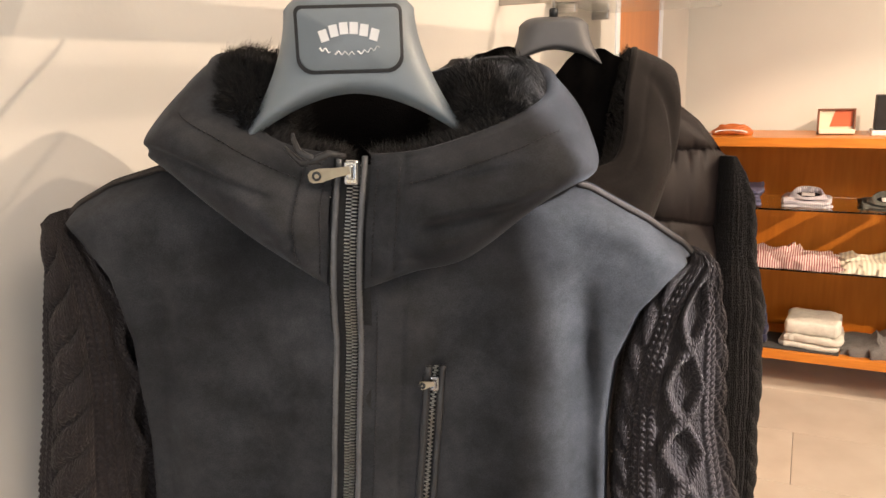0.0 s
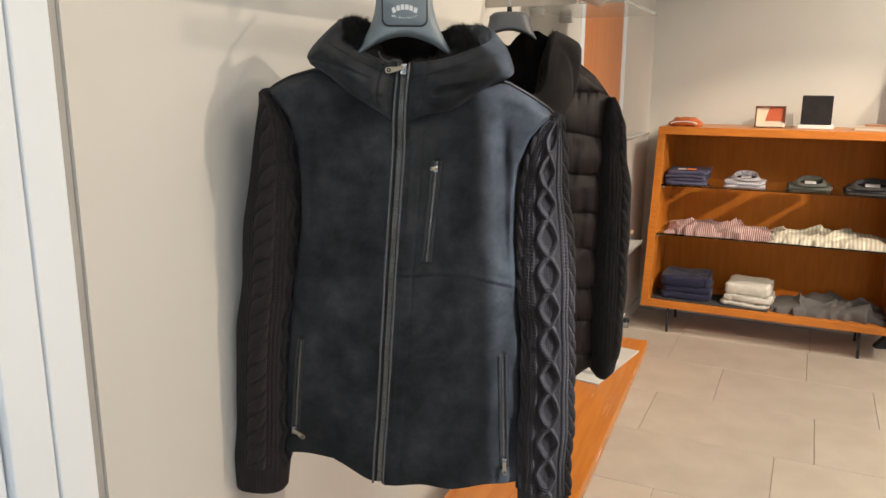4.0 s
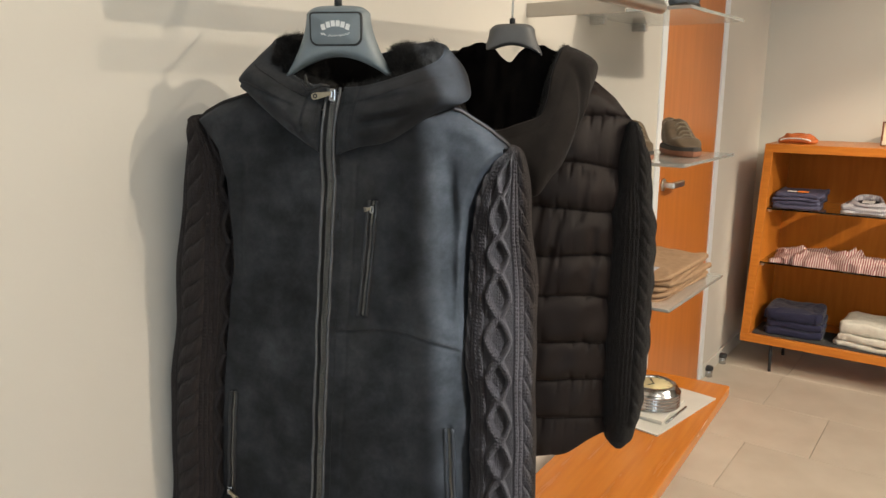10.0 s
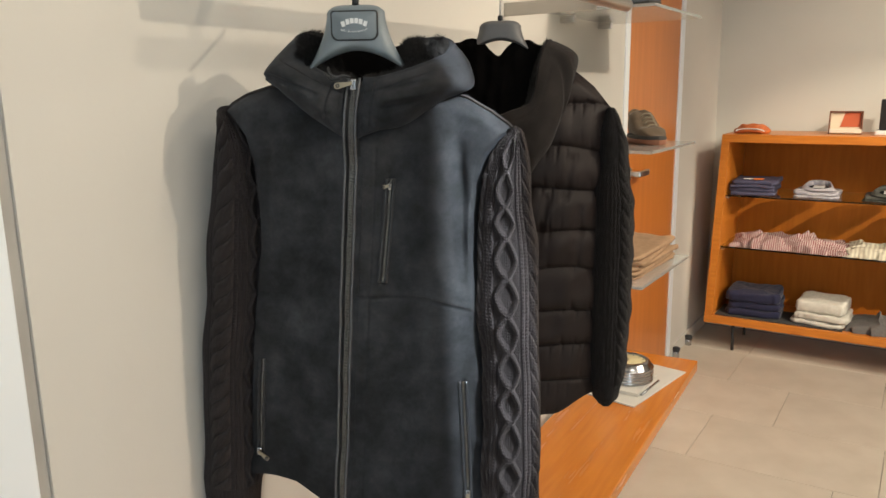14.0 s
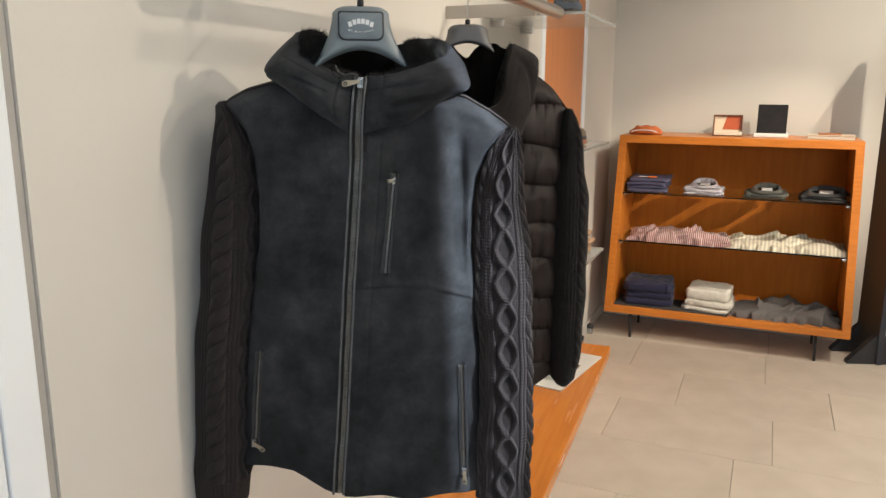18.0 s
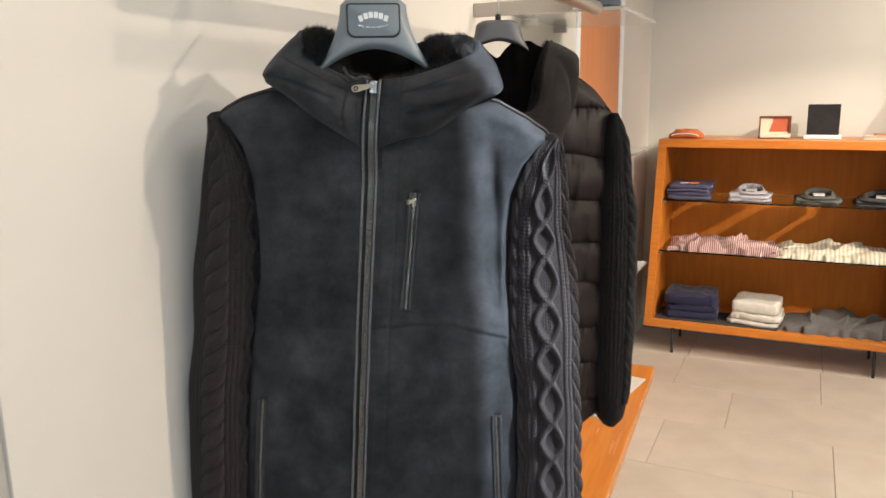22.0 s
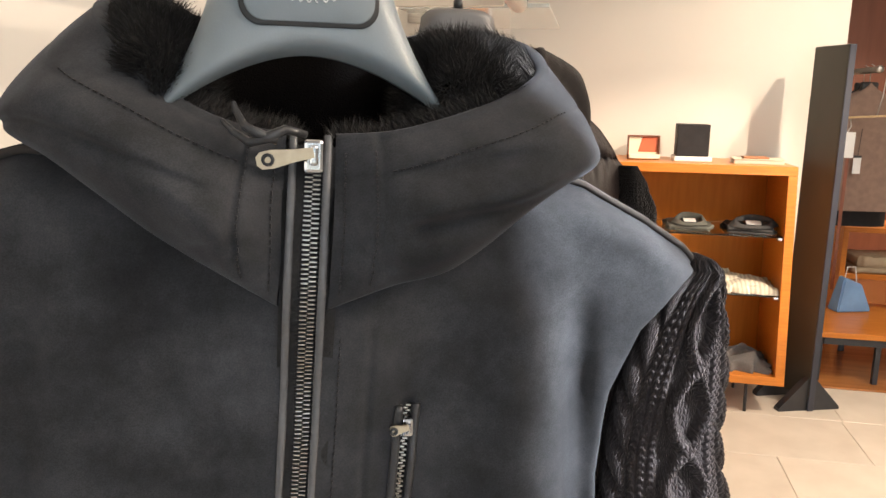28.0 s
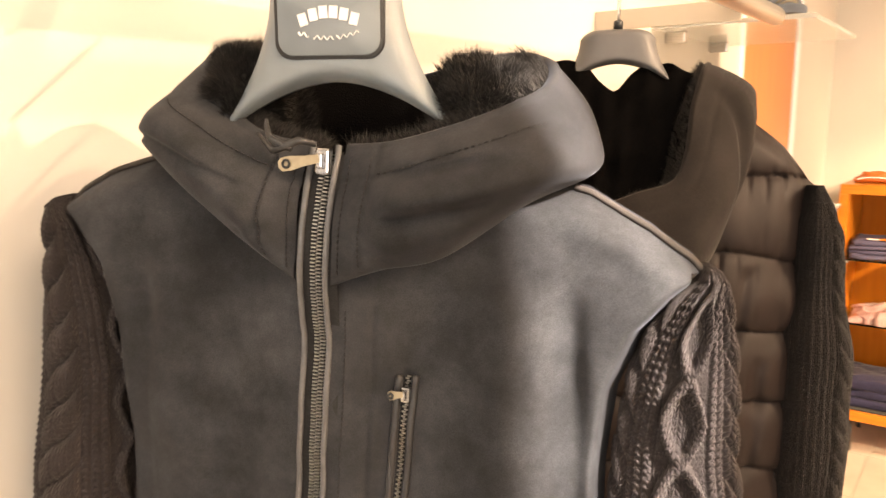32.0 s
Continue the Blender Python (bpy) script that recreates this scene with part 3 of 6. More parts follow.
def folded(name, at, size, layers, material, label, category, seed=1, turn=0.0, neck=None, extra=None, rough_edge=0.009):
    """A stack of folded cloth: each layer a soft, uneven, rounded slab; neck adds a collar ring."""
    w, d, h = size
    ob = tagged(new(name), label, category, "folded clothes")
    ob.matrix_world = pose(at[0], at[1], at[2], 0, 0, turn)
    r = np.random.RandomState(seed)
    # a soft thick fold on top of thinner ones
    hs = np.array([0.7 + 0.5 * r.uniform() for _ in range(layers - 1)] + [1.7 if layers < 4 else 1.2])
    hs *= h / hs.sum()
    zb = np.concatenate([[0], np.cumsum(hs)])
    for k in range(layers):
        lh, tilt, yaw = hs[k], r.uniform(-0.05, 0.05), radians(r.uniform(-4, 4))
        nu, nv = 44, 12
        ww, dd = w * (1 - r.uniform(0, 0.05) - 0.07 * k / layers), d * (1 - r.uniform(0, 0.05) - 0.05 * k / layers)
        ox, oy = r.uniform(-0.010, 0.010), r.uniform(-0.008, 0.008)
        a = np.linspace(0, 2 * np.pi, nu * 2, endpoint=False)
        ca, sa = np.cos(a), np.sin(a)
        ex = 0.22
        sx, sy = np.sign(ca) * np.abs(ca) ** ex, np.sign(sa) * np.abs(sa) ** ex
        rows = []
        prof = [(0.0, 0.0), (0.90, 0.0), (0.985, 0.10), (1.0, 0.35), (1.0, 0.62), (0.99, 0.88), (0.955, 0.99), (0.85, 1.01), (0.7, 1.02), (0.5, 1.03), (0.3, 1.04), (0.0, 1.04)]
        for q, zz in prof:
            x, y = ox + sx * q * ww / 2, oy + sy * q * dd / 2
            x, y = x * math.cos(yaw) - y * math.sin(yaw), x * math.sin(yaw) + y * math.cos(yaw)
            z = zb[k] + zz * lh * 0.97 * (1 + tilt * x / w * 3 + (0.10 * wob(x, y, seed * 3 + k, 0.12) if zz > 0.5 else 0))
            ripple = rough_edge * (wob(x, y, seed * 7 + k, 0.09) + 0.55 * wob(x, y, seed * 5 + k, 0.035))
            zz_ = z + (ripple * (0.5 if zz > 0.8 else 0.0) + (0.2 * ripple if 0 < zz < 0.8 else 0))
            rows.append(np.stack([x + ripple * 0.7 * (q > 0.7), y + ripple * 0.6 * (q > 0.7), np.maximum(zz_, 0.0005)], -1))
        grid("cloth_layer", np.array(rows), material, ob, wrap=True)
    if neck:
        cx, cy, rx, ry, nm = neck
        a = np.linspace(0, 2 * np.pi, 48, endpoint=False)
        # a band that leans outwards, higher at the nape, with its folded-over fall
        P = []
        for q, up, ov in ((1.0, 0.0, 0.0), (0.97, 0.6, 0.0), (1.02, 1.0, 0.1), (1.12, 1.05, 0.2), (1.26, 0.75, 0.3), (1.42, 0.32, 0.4), (1.52, 0.10, 0.5)):
            hh = 0.010 + 0.034 * (0.5 + 0.5 * np.sin(a))
            gap = 1 + 0.10 * np.sin(2 * a + seed) + 0.05 * np.sin(5 * a + seed)
            P.append(np.stack([cx + rx * q * gap * np.cos(a), cy + ry * q * gap * np.sin(a), h + 0.002 + hh * up], -1))
        grid("collar", np.array(P), nm, ob, "turned-down collar", wrap=True)
        lathe("neck_lining", [(0, 0), (1.0, 0.0), (1.0, 0.0015), (0, 0.0015)], NECK_SHADE, ob, "dark disc painted for the shaded inside of the neck", at=(0, 0, 0), n=28).matrix_local = Matrix.Translation((cx, cy, h + 0.010)) @ Matrix.Rotation(0.22, 4, "X") @ Matrix.Diagonal((rx * 0.98, ry * 0.98, 1, 1))
        block("inner_label", (-rx * 0.45, -ry * 0.25, 0.0), (rx * 0.45, ry * 0.60, 0.003), PRINT, ob, "white neck label", 0.001).matrix_local = Matrix.Translation((cx, cy, h + 0.0125)) @ Matrix.Rotation(0.22, 4, "X")
    if extra:
        for nm_, lo, hi, mt_ in extra:
            block(nm_, lo, hi, mt_, ob, bevel=0.002)
    return ob


def crumpled(name, at, size, material, label, category, seed=1, turn=0.0, amp=0.35):
    """A loosely thrown garment: a domed sheet with deep random folds and a ragged outline."""
    w, d, h = size
    n1, n2 = 130, 80
    u, v = np.meshgrid(np.linspace(-1, 1, n1), np.linspace(-1, 1, n2))
    edge = 1 + 0.10 * wob(u * w, v * d, seed + 5, 0.12)
    x, y = u * w / 2 * edge, v * d / 2 * edge
    dome = (1 - np.abs(u) ** 6) * (1 - np.abs(v) ** 6)
    r = np.random.RandomState(seed)
    z = 0.50 + 0.16 * wob(x, y, seed, 0.20)
    # overlapping folds: each a short soft step along a random line, thinning out at its ends
    for k in range(16):
        cx, cy, th = r.uniform(-0.42, 0.42) * w, r.uniform(-0.45, 0.45) * d, r.uniform(0, np.pi)
        ln, wd, am = r.uniform(0.05, 0.16), r.uniform(0.010, 0.030), r.uniform(0.18, 0.48)
        p_ = (x - cx) * np.cos(th) + (y - cy) * np.sin(th)
        q_ = -(x - cx) * np.sin(th) + (y - cy) * np.cos(th) + 0.015 * np.sin(p_ * 30 + k)
        z = z + am * np.exp(-(p_ / ln) ** 2) * np.where(q_ > 0, np.exp(-q_ / (wd * 2.2)), np.exp(-(q_ / (wd * 0.35)) ** 2))
    z = h * 0.62 * dome ** 0.30 * np.clip(z, 0.25, 1.9)
    P = np.stack([x, y, z], -1)
    ob = tagged(new(name), label, category, "folded clothes")
    ob.matrix_world = pose(at[0], at[1], at[2], 0, 0, turn)
    grid("cloth", P, material, ob)
    return ob


ORANGE_TAG = mat("orange_paper_tag", (0.85, 0.22, 0.02), (0.80, 0.20, 0.02), rough=0.5)
WHITE_TAG = mat("white_paper_tag", (0.78, 0.78, 0.76), (0.74, 0.74, 0.72), rough=0.6)
NAVY = mat("navy_knit", (0.010, 0.011, 0.036), (0.014, 0.015, 0.045), rough=0.95, scale=60, bump=0.4, bump_scale=700, sheen=0.2)
NAVY2 = stripes("blue_grey_fine_stripe", (0.072, 0.070, 0.125), (0.045, 0.045, 0.088), 0.006)
GINGHAM = stripes("grey_white_check", (0.30, 0.29, 0.33), (0.62, 0.60, 0.62), 0.008, check=True)
GREEN_GREY = mat("olive_grey_cotton", (0.085, 0.088, 0.075), (0.065, 0.068, 0.060), rough=0.9, scale=30, bump=0.3, bump_scale=600)
# near-black stands in for the shaded opening inside each collar
NECK_SHADE = mat("dark_neck_shade", (0.015, 0.015, 0.016), (0.022, 0.022, 0.024), rough=0.9, scale=40, bump=0.3, bump_scale=600)
PINK_ST = stripes("pink_white_stripe", (0.20, 0.050, 0.055), (0.48, 0.39, 0.36), 0.0105, distort=3.0)
CREAM_ST = stripes("cream_fine_stripe", (0.60, 0.56, 0.44), (0.42, 0.38, 0.30), 0.020, distort=2.6)
OFFWHITE = mat("off_white_knit", (0.58, 0.56, 0.50), (0.50, 0.48, 0.43), rough=0.92, scale=40, bump=0.4, bump_scale=500)
GREY_MEL = mat("grey_melange_knit", (0.125, 0.115, 0.110), (0.095, 0.088, 0.085), rough=0.93, scale=150, bump=0.4, bump_scale=600)
BLACK_CLOTH = mat("black_cotton", (0.030, 0.030, 0.031), (0.042, 0.042, 0.042), rough=0.9, scale=50, bump=0.3, bump_scale=600)
TAN = mat("tan_cotton_twill", (0.40, 0.255, 0.150), (0.33, 0.205, 0.118), rough=0.88, scale=40, bump=0.35, bump_scale=800)

Z1, Z2, Z0 = 0.8765, 0.5925, CZ0 + 0.0425
folded("folded_shirt", (-0.200, 4.020, Z1), (0.240, 0.26, 0.080), 4, NAVY2, "blue-grey finely striped shirts folded in a stack", "shirt", 3, 3, extra=[("size_tag", (0.00, -0.125, 0.086), (0.05, -0.085, 0.090), ORANGE_TAG), ("label_tag", (-0.05, -0.12, 0.086), (-0.005, -0.09, 0.089), WHITE_TAG)])
folded("folded_shirt", (0.115, 4.020, Z1), (0.220, 0.25, 0.036), 2, GINGHAM, "grey and white checked shirt, folded", "shirt", 4, -2, neck=(0.0, -0.03, 0.06, 0.045, GINGHAM))
folded("folded_polo", (0.428, 4.020, Z1), (0.222, 0.25, 0.027), 2, GREEN_GREY, "folded olive-grey polo shirt with a dark collar", "shirt", 5, 2, neck=(0.01, -0.05, 0.062, 0.050, GREEN_GREY))
folded("folded_polo", (0.715, 4.020, Z1), (0.225, 0.26, 0.027), 2, BLACK_CLOTH, "folded dark polo shirt with an open round collar", "shirt", 6, -3, neck=(0.02, -0.05, 0.076, 0.058, BLACK_CLOTH))
crumpled("striped_shirt", (-0.005, 4.030, Z2), (0.56, 0.30, 0.100), PINK_ST, "pink and white striped shirt lying loosely folded", "shirt", 11)
crumpled("cream_shirt", (0.565, 4.030, Z2), (0.60, 0.30, 0.090), CREAM_ST, "cream striped shirt lying loosely on the glass shelf", "shirt", 19)
folded("folded_sweater", (-0.165, 4.050, Z0 + 0.004), (0.290, 0.29, 0.135), 3, NAVY, "navy knitted sweater folded in a thick stack", "sweater", 8, 4, rough_edge=0.010)
tagged(block("dark_cloth", (-0.345, 3.875, Z0 - 0.0005), (0.295, 4.115, Z0 + 0.006), BLACK_CLOTH, bevel=0.002), "flat black cloth under the folded sweaters", "cloth")
folded("folded_sweater", (0.182, 4.035, Z0 + 0.006), (0.260, 0.27, 0.125), 3, OFFWHITE, "off-white knitted sweaters folded in a stack", "sweater", 9, -3)
crumpled("grey_sweater", (0.597, 4.045, Z0), (0.56, 0.30, 0.120), GREY_MEL, "grey melange sweater lying loosely folded", "sweater", 23)

# things on the cabinet
_bp = CZ1 + 0.0005
_belt = tagged(new("rolled_belt"), "orange leather belts rolled up with a pale cord", "belt")
_belt.location = (-0.235, 4.00, _bp)
BELT = mat("orange_leather", (0.55, 0.14, 0.03), (0.45, 0.11, 0.025), rough=0.45, scale=40, bump=0.1)
for _k in range(4):
    _a = np.linspace(0, 2 * np.pi, 60)
    tube("belt_coil", [(0.085 * math.cos(t) * (1 - 0.12 * _k), 0.055 * math.sin(t) * (1 - 0.12 * _k), 0.012 + 0.008 * _k + 0.004 * math.sin(3 * t + _k)) for t in _a], 0.010, BELT, _belt, n=8, flat=1.0)
tube("cord", [(0.07 * math.cos(t), -0.062 - 0.005 * math.sin(2 * t), 0.014 + 0.012 * math.sin(t)) for t in np.linspace(0, 3.1, 30)], 0.0035, WHITE_TAG, _belt, "pale cord", n=6)
_fr = tagged(new("framed_display"), "small wooden box frame with an orange and white card", "picture frame")
_fr.matrix_world = pose(0.205, 4.06, _bp, -6, 0, 4)
for _lo, _hi in (((-0.078, -0.012, 0.0), (0.078, 0.012, 0.008)), ((-0.078, -0.012, 0.108), (0.078, 0.012, 0.116)), ((-0.078, -0.012, 0.008), (-0.070, 0.012, 0.108)), ((0.070, -0.012, 0.008), (0.078, 0.012, 0.108))):
    block("frame_bar", _lo, _hi, mat("walnut_bar", (0.17, 0.055, 0.02), (0.12, 0.04, 0.015), rough=0.4), _fr, bevel=0.002)
block("card", (-0.070, 0.002, 0.008), (0.070, 0.008, 0.108), mat("cream_card", (0.74, 0.62, 0.45), (0.70, 0.58, 0.42), rough=0.6), _fr, "cream card", 0.0)
_bm = bmesh.new()
_vs = [_bm.verts.new(v) for v in ((-0.005, 0.0, 0.108), (0.068, 0.0, 0.108), (0.068, 0.0, 0.035), (-0.026, 0.0, 0.035))]
_bm.faces.new(_vs)
part("card_print", _bm, mat("red_orange_print", (0.50, 0.10, 0.03), (0.45, 0.085, 0.025), rough=0.55), _fr, "red-orange printed panel")
block("base_plate", (-0.072, -0.045, 0.0), (0.076, -0.013, 0.022), mat("cream_card_2", (0.70, 0.62, 0.50), (0.66, 0.58, 0.46), rough=0.6), _fr, "cream folded foot", 0.003)
tagged(part("black_box", box(bmesh.new(), (0.358, 4.02, _bp + 0.022), (0.508, 4.14, _bp + 0.175), 0.003), mat("matt_black_board", (0.014, 0.013, 0.014), (0.02, 0.019, 0.02), rough=0.55, scale=20, spec=0.25)), "upright black gift box standing on a white tray", "box")
tagged(block("white_tray", (0.345, 3.985, _bp), (0.520, 4.145, _bp + 0.0215), WHITE_TAG, bevel=0.004), "low white tray under the black box", "tray")
_bk = tagged(new("book"), "cream hardcover book lying flat with an orange-brown booklet on it", "book")
_bk.matrix_world = pose(0.730, 4.02, _bp, 0, 0, -4)
block("pages", (-0.110, -0.078, 0.003), (0.110, 0.075, 0.019), mat("paper_edge", (0.62, 0.57, 0.48), (0.55, 0.50, 0.42), rough=0.8, scale=200, stretch=(1, 1, 40)), _bk)
block("cover", (-0.113, -0.082, 0.0), (0.113, 0.08, 0.003), mat("cream_cover", (0.60, 0.52, 0.40), (0.56, 0.48, 0.37), rough=0.5), _bk, "", 0.001)
block("cover", (-0.113, -0.082, 0.019), (0.113, 0.08, 0.022), mat("cream_cover_2", (0.60, 0.52, 0.40), (0.56, 0.48, 0.37), rough=0.5), _bk, "", 0.001)
tagged(block("booklet", (0.665, 3.97, _bp + 0.0225), (0.775, 4.07, _bp + 0.030), mat("brown_booklet", (0.38, 0.15, 0.06), (0.33, 0.13, 0.05), rough=0.5), bevel=0.002), "small orange-brown booklet on the book", "book")

# ---- things on the bench ----
_bz = 0.3475
_mg = tagged(new("magazine"), "white magazine lying flat on the bench", "magazine")
_mg.matrix_world = pose(-0.272, 2.300, _bz, 0, 0, -8.5)
block("magazine_body", (-0.105, -0.215, 0.0), (0.105, 0.215, 0.006), mat("magazine_paper", (0.70, 0.68, 0.63), (0.60, 0.585, 0.55), rough=0.35, scale=7, coat=0.2), _mg, "", 0.002)
for _k in range(5):
    block("print_bar", (-0.085, -0.20 + 0.014 * _k, 0.006), (-0.02 + 0.012 * (_k % 3), -0.194 + 0.014 * _k, 0.0065), mat("grey_print", (0.25, 0.25, 0.25), (0.22, 0.22, 0.22), rough=0.5) if _k == 0 else bpy.data.materials["grey_print"], _mg, "", 0.0)
tagged(block("notebook", (-0.360, 2.155, _bz + 0.0065), (-0.215, 2.385, _bz + 0.020), mat("notebook_cover", (0.66, 0.64, 0.58), (0.60, 0.58, 0.53), rough=0.5), bevel=0.003), "pale notebook on the magazine", "notebook")
tagged(tube("pen", [(-0.207, 2.17, _bz + 0.011), (-0.196, 2.34, _bz + 0.011)], 0.0045, CHROME), "slim chrome pen beside the notebook", "pen")
_ck = tagged(new("desk_clock"), "ribbed chrome table clock with a cream dial facing up", "clock")
_ck.location = (-0.297, 2.285, _bz + 0.0205)
_pr = [(0, 0), (0.088, 0)]
for _k in range(5):
    _pr += [(0.093, 0.004 + 0.011 * _k), (0.093, 0.010 + 0.011 * _k), (0.089, 0.0125 + 0.011 * _k)]
_pr += [(0.086, 0.060), (0.078, 0.074), (0.068, 0.080), (0.064, 0.077), (0.062, 0.072)]
lathe("clock_case", _pr, CHROME, _ck, "ribbed chrome case", n=64)
lathe("dial", [(0, 0.0725), (0.063, 0.0725), (0.063, 0.070)], mat("cream_dial", (0.72, 0.62, 0.36), (0.68, 0.58, 0.33), rough=0.5), _ck, "cream dial", n=48)
for _a, _l in ((40, 0.045), (150, 0.032)):
    _h = block("clock_hand", (-0.002, 0.0, 0.0735), (0.002, _l, 0.0745), BLACK_METAL, _ck, "black hand", 0.0)
    _h.matrix_local = pose(0, 0, 0, 0, 0, _a)
for _a in range(0, 360, 30):
    _h = block("hour_mark", (-0.0015, 0.050, 0.0732), (0.0015, 0.058, 0.0738), BLACK_METAL, _ck, "", 0.0)
    _h.matrix_local = pose(0, 0, 0, 0, 0, _a)

# ---- glass shelves by the door ----


def wall_shelf(y0, y1, x1, z, label):
    ob = tagged(new("glass_wall_shelf"), label, "shelf", "wall shelves")
    ob.location = (XW, (y0 + y1) / 2, z)
    block("glass_plate", (0.0005, y0 - (y0 + y1) / 2, -0.010), (x1 - XW, y1 - (y0 + y1) / 2, 0.0), ACRYL, ob, "frosted glass plate", 0.001)
    for yy in (y0 + 0.10, y1 - 0.10):
        block("bracket", (0.0, yy - 0.012 - (y0 + y1) / 2, -0.034), (0.05, yy + 0.012 - (y0 + y1) / 2, -0.0105), STEEL, ob, "small steel bracket", 0.003)
    return ob


wall_shelf(1.98, 2.523, -0.155, 1.699, "upper glass shelf on steel brackets at the wall")
wall_shelf(2.03, 2.56, -0.162, 1.248, "glass shelf with brown shoes at the wall")
wall_shelf(1.98, 2.54, -0.160, 0.811, "lower glass shelf with folded trousers at the wall")
folded("folded_trousers", (-0.320, 2.28, 0.8115), (0.27, 0.50, 0.080), 5, TAN, "tan cotton trousers folded in a stack", "trousers", 31, 2, extra=[("size_tag", (0.02, -0.245, 0.030), (0.07, -0.240, 0.042), ORANGE_TAG), ("fold_lining", (-0.06, -0.24, 0.0875), (0.06, -0.14, 0.090), GINGHAM)])

SHOE_UP = mat("olive_brown_nubuck", (0.150, 0.105, 0.066), (0.115, 0.080, 0.050), rough=0.85, scale=30, bump=0.3, bump_scale=700, sheen=0.2)
SHOE_SOLE = mat("tan_rubber_sole", (0.30, 0.125, 0.070), (0.24, 0.095, 0.05), rough=0.6, scale=40)
SHOE_BAND = mat("dark_rubber_band", (0.035, 0.032, 0.03), (0.05, 0.045, 0.04), rough=0.7, scale=60)
LACE = mat("beige_lace", (0.30, 0.25, 0.18), (0.24, 0.20, 0.14), rough=0.9, scale=200)


def shoe(at, turn, label, up=SHOE_UP):
    ob = tagged(new("shoe"), label, "shoe", "shoes on the shelves")
    ob.matrix_world = pose(at[0], at[1], at[2], 0, 0, turn)
    L, n = 0.285, 36
    t = np.linspace(0, 1, 40)
    w = 0.052 * np.sqrt(np.clip(1 - np.abs(2 * t - 1) ** 3.2, 0, 1)) * (0.76 + 0.28 * t)
    y = (t - 0.5) * L
    bend = 0.010 * np.sin(np.pi * t)
    a = np.linspace(0, 2 * np.pi, n, endpoint=False)

    def ring(z0, z1, gw, k):
        P = []
        for i in range(len(t)):
            ww = w[i] * gw
            c, s = np.cos(a), np.sin(a)
            x = np.sign(c) * np.abs(c) ** 0.6 * ww + bend[i]
            z = z0 + (z1[i] - z0) * (0.5 + 0.5 * np.sign(s) * np.abs(s) ** k)
            P.append(np.stack([x, np.full(n, y[i] * (1.0 if gw < 1.02 else 1.02)), z], -1))
        return np.array(P)
    grid("sole", ring(0.0005, 0.024 + 0 * t, 1.08, 0.4), SHOE_SOLE, ob, "tan rubber sole", wrap=True)
    grid("sole_band", ring(0.014, 0.034 + 0 * t, 1.05, 0.4), SHOE_BAND, ob, "dark rubber band", wrap=True)
    top = 0.034 + 0.058 * (1 - smooth01((t - 0.34) / 0.42)) + 0.028 * (1 - smooth01((t - 0.80) / 0.2)) - 0.012 * np.exp(-((t - 0.16) / 0.13) ** 2)
    grid("upper", ring(0.026, top, 1.0, 0.75), up, ob, "nubuck upper", wrap=True)
    a2 = np.linspace(0, 2 * np.pi, 30)
    tube("collar", [(0.030 * math.cos(q) + 0.006, -0.075 + 0.055 * math.sin(q), 0.104 - 0.010 * math.cos(2 * q)) for q in a2], 0.007, up, ob, "padded ankle collar", n=8)
    for k in range(4):
        yy, zz = 0.002 + 0.022 * k, 0.104 - 0.0125 * k
        tube("lace", [(-0.022, yy, zz - 0.010), (-0.008, yy + 0.006, zz + 0.003), (0.010, yy - 0.002, zz + 0.003), (0.026, yy + 0.006, zz - 0.010)], 0.0028, LACE, ob, "beige lace", n=6)
    return ob


shoe((-0.300, 2.395, 1.2485), 216, "olive-brown lace-up shoe with a tan rubber sole")
shoe((-0.370, 2.165, 1.2485), 212, "olive-brown lace-up shoe with a tan rubber sole")
shoe((-0.300, 2.36, 1.6995), 200, "blue-grey lace-up shoe on the upper shelf", mat("blue_grey_nubuck", (0.10, 0.12, 0.15), (0.075, 0.09, 0.115), rough=0.85, scale=30, bump=0.3, bump_scale=700))

# ---- hanging rail ----
RZ = 1.688
RAIL = tagged(new("clothes_rail"), "brushed steel hanging rail on two wall arms", "rail")
RAIL.location = (-0.215, 1.1, 0)
_p0, _p1 = Vector((0, 0.53 - 1.1, RZ)), Vector((0, 1.905 - 1.1, RZ))
tube("rail_bar", [_p0 + (_p1 - _p0) * k for k in (0, 0.01, 0.5, 0.99, 1)], [0.0175, 0.019, 0.019, 0.019, 0.0175], STEEL, RAIL, n=28)
BEIGE_METAL = mat("beige_painted_metal", (0.52, 0.47, 0.40), (0.48, 0.43, 0.365), rough=0.45)
for _y in (0.61, 1.67):
    block("rail_arm", (XW + 0.2155, _y - 1.1, RZ - 0.030), (-0.005, _y - 1.092, RZ + 0.008), BEIGE_METAL, RAIL, "flat beige metal arm", 0.002)

# ---- dark standing screen beside the cabinet ----
SCR = tagged(new("standing_screen"), "tall dark grey standing panel on black trapezoid feet", "screen")
SCR.matrix_world = pose(1.040, 4.060, 0, 0, 0, 19)
DARK_PANEL = mat("dark_grey_panel", (0.050, 0.052, 0.045), (0.040, 0.042, 0.036), rough=0.5, scale=3, bump=0.04, bump_scale=80)
block("panel", (-0.016, -0.105, 0.045), (0.016, 0.145, 1.748), DARK_PANEL, SCR, bevel=0.004)
block("edge_strip", (-0.0158, -0.113, 0.0), (0.0158, -0.1055, 1.747), mat("blue_black_edge", (0.030, 0.034, 0.048), (0.025, 0.028, 0.04), rough=0.4), SCR, "blue-black front edge", 0.002)
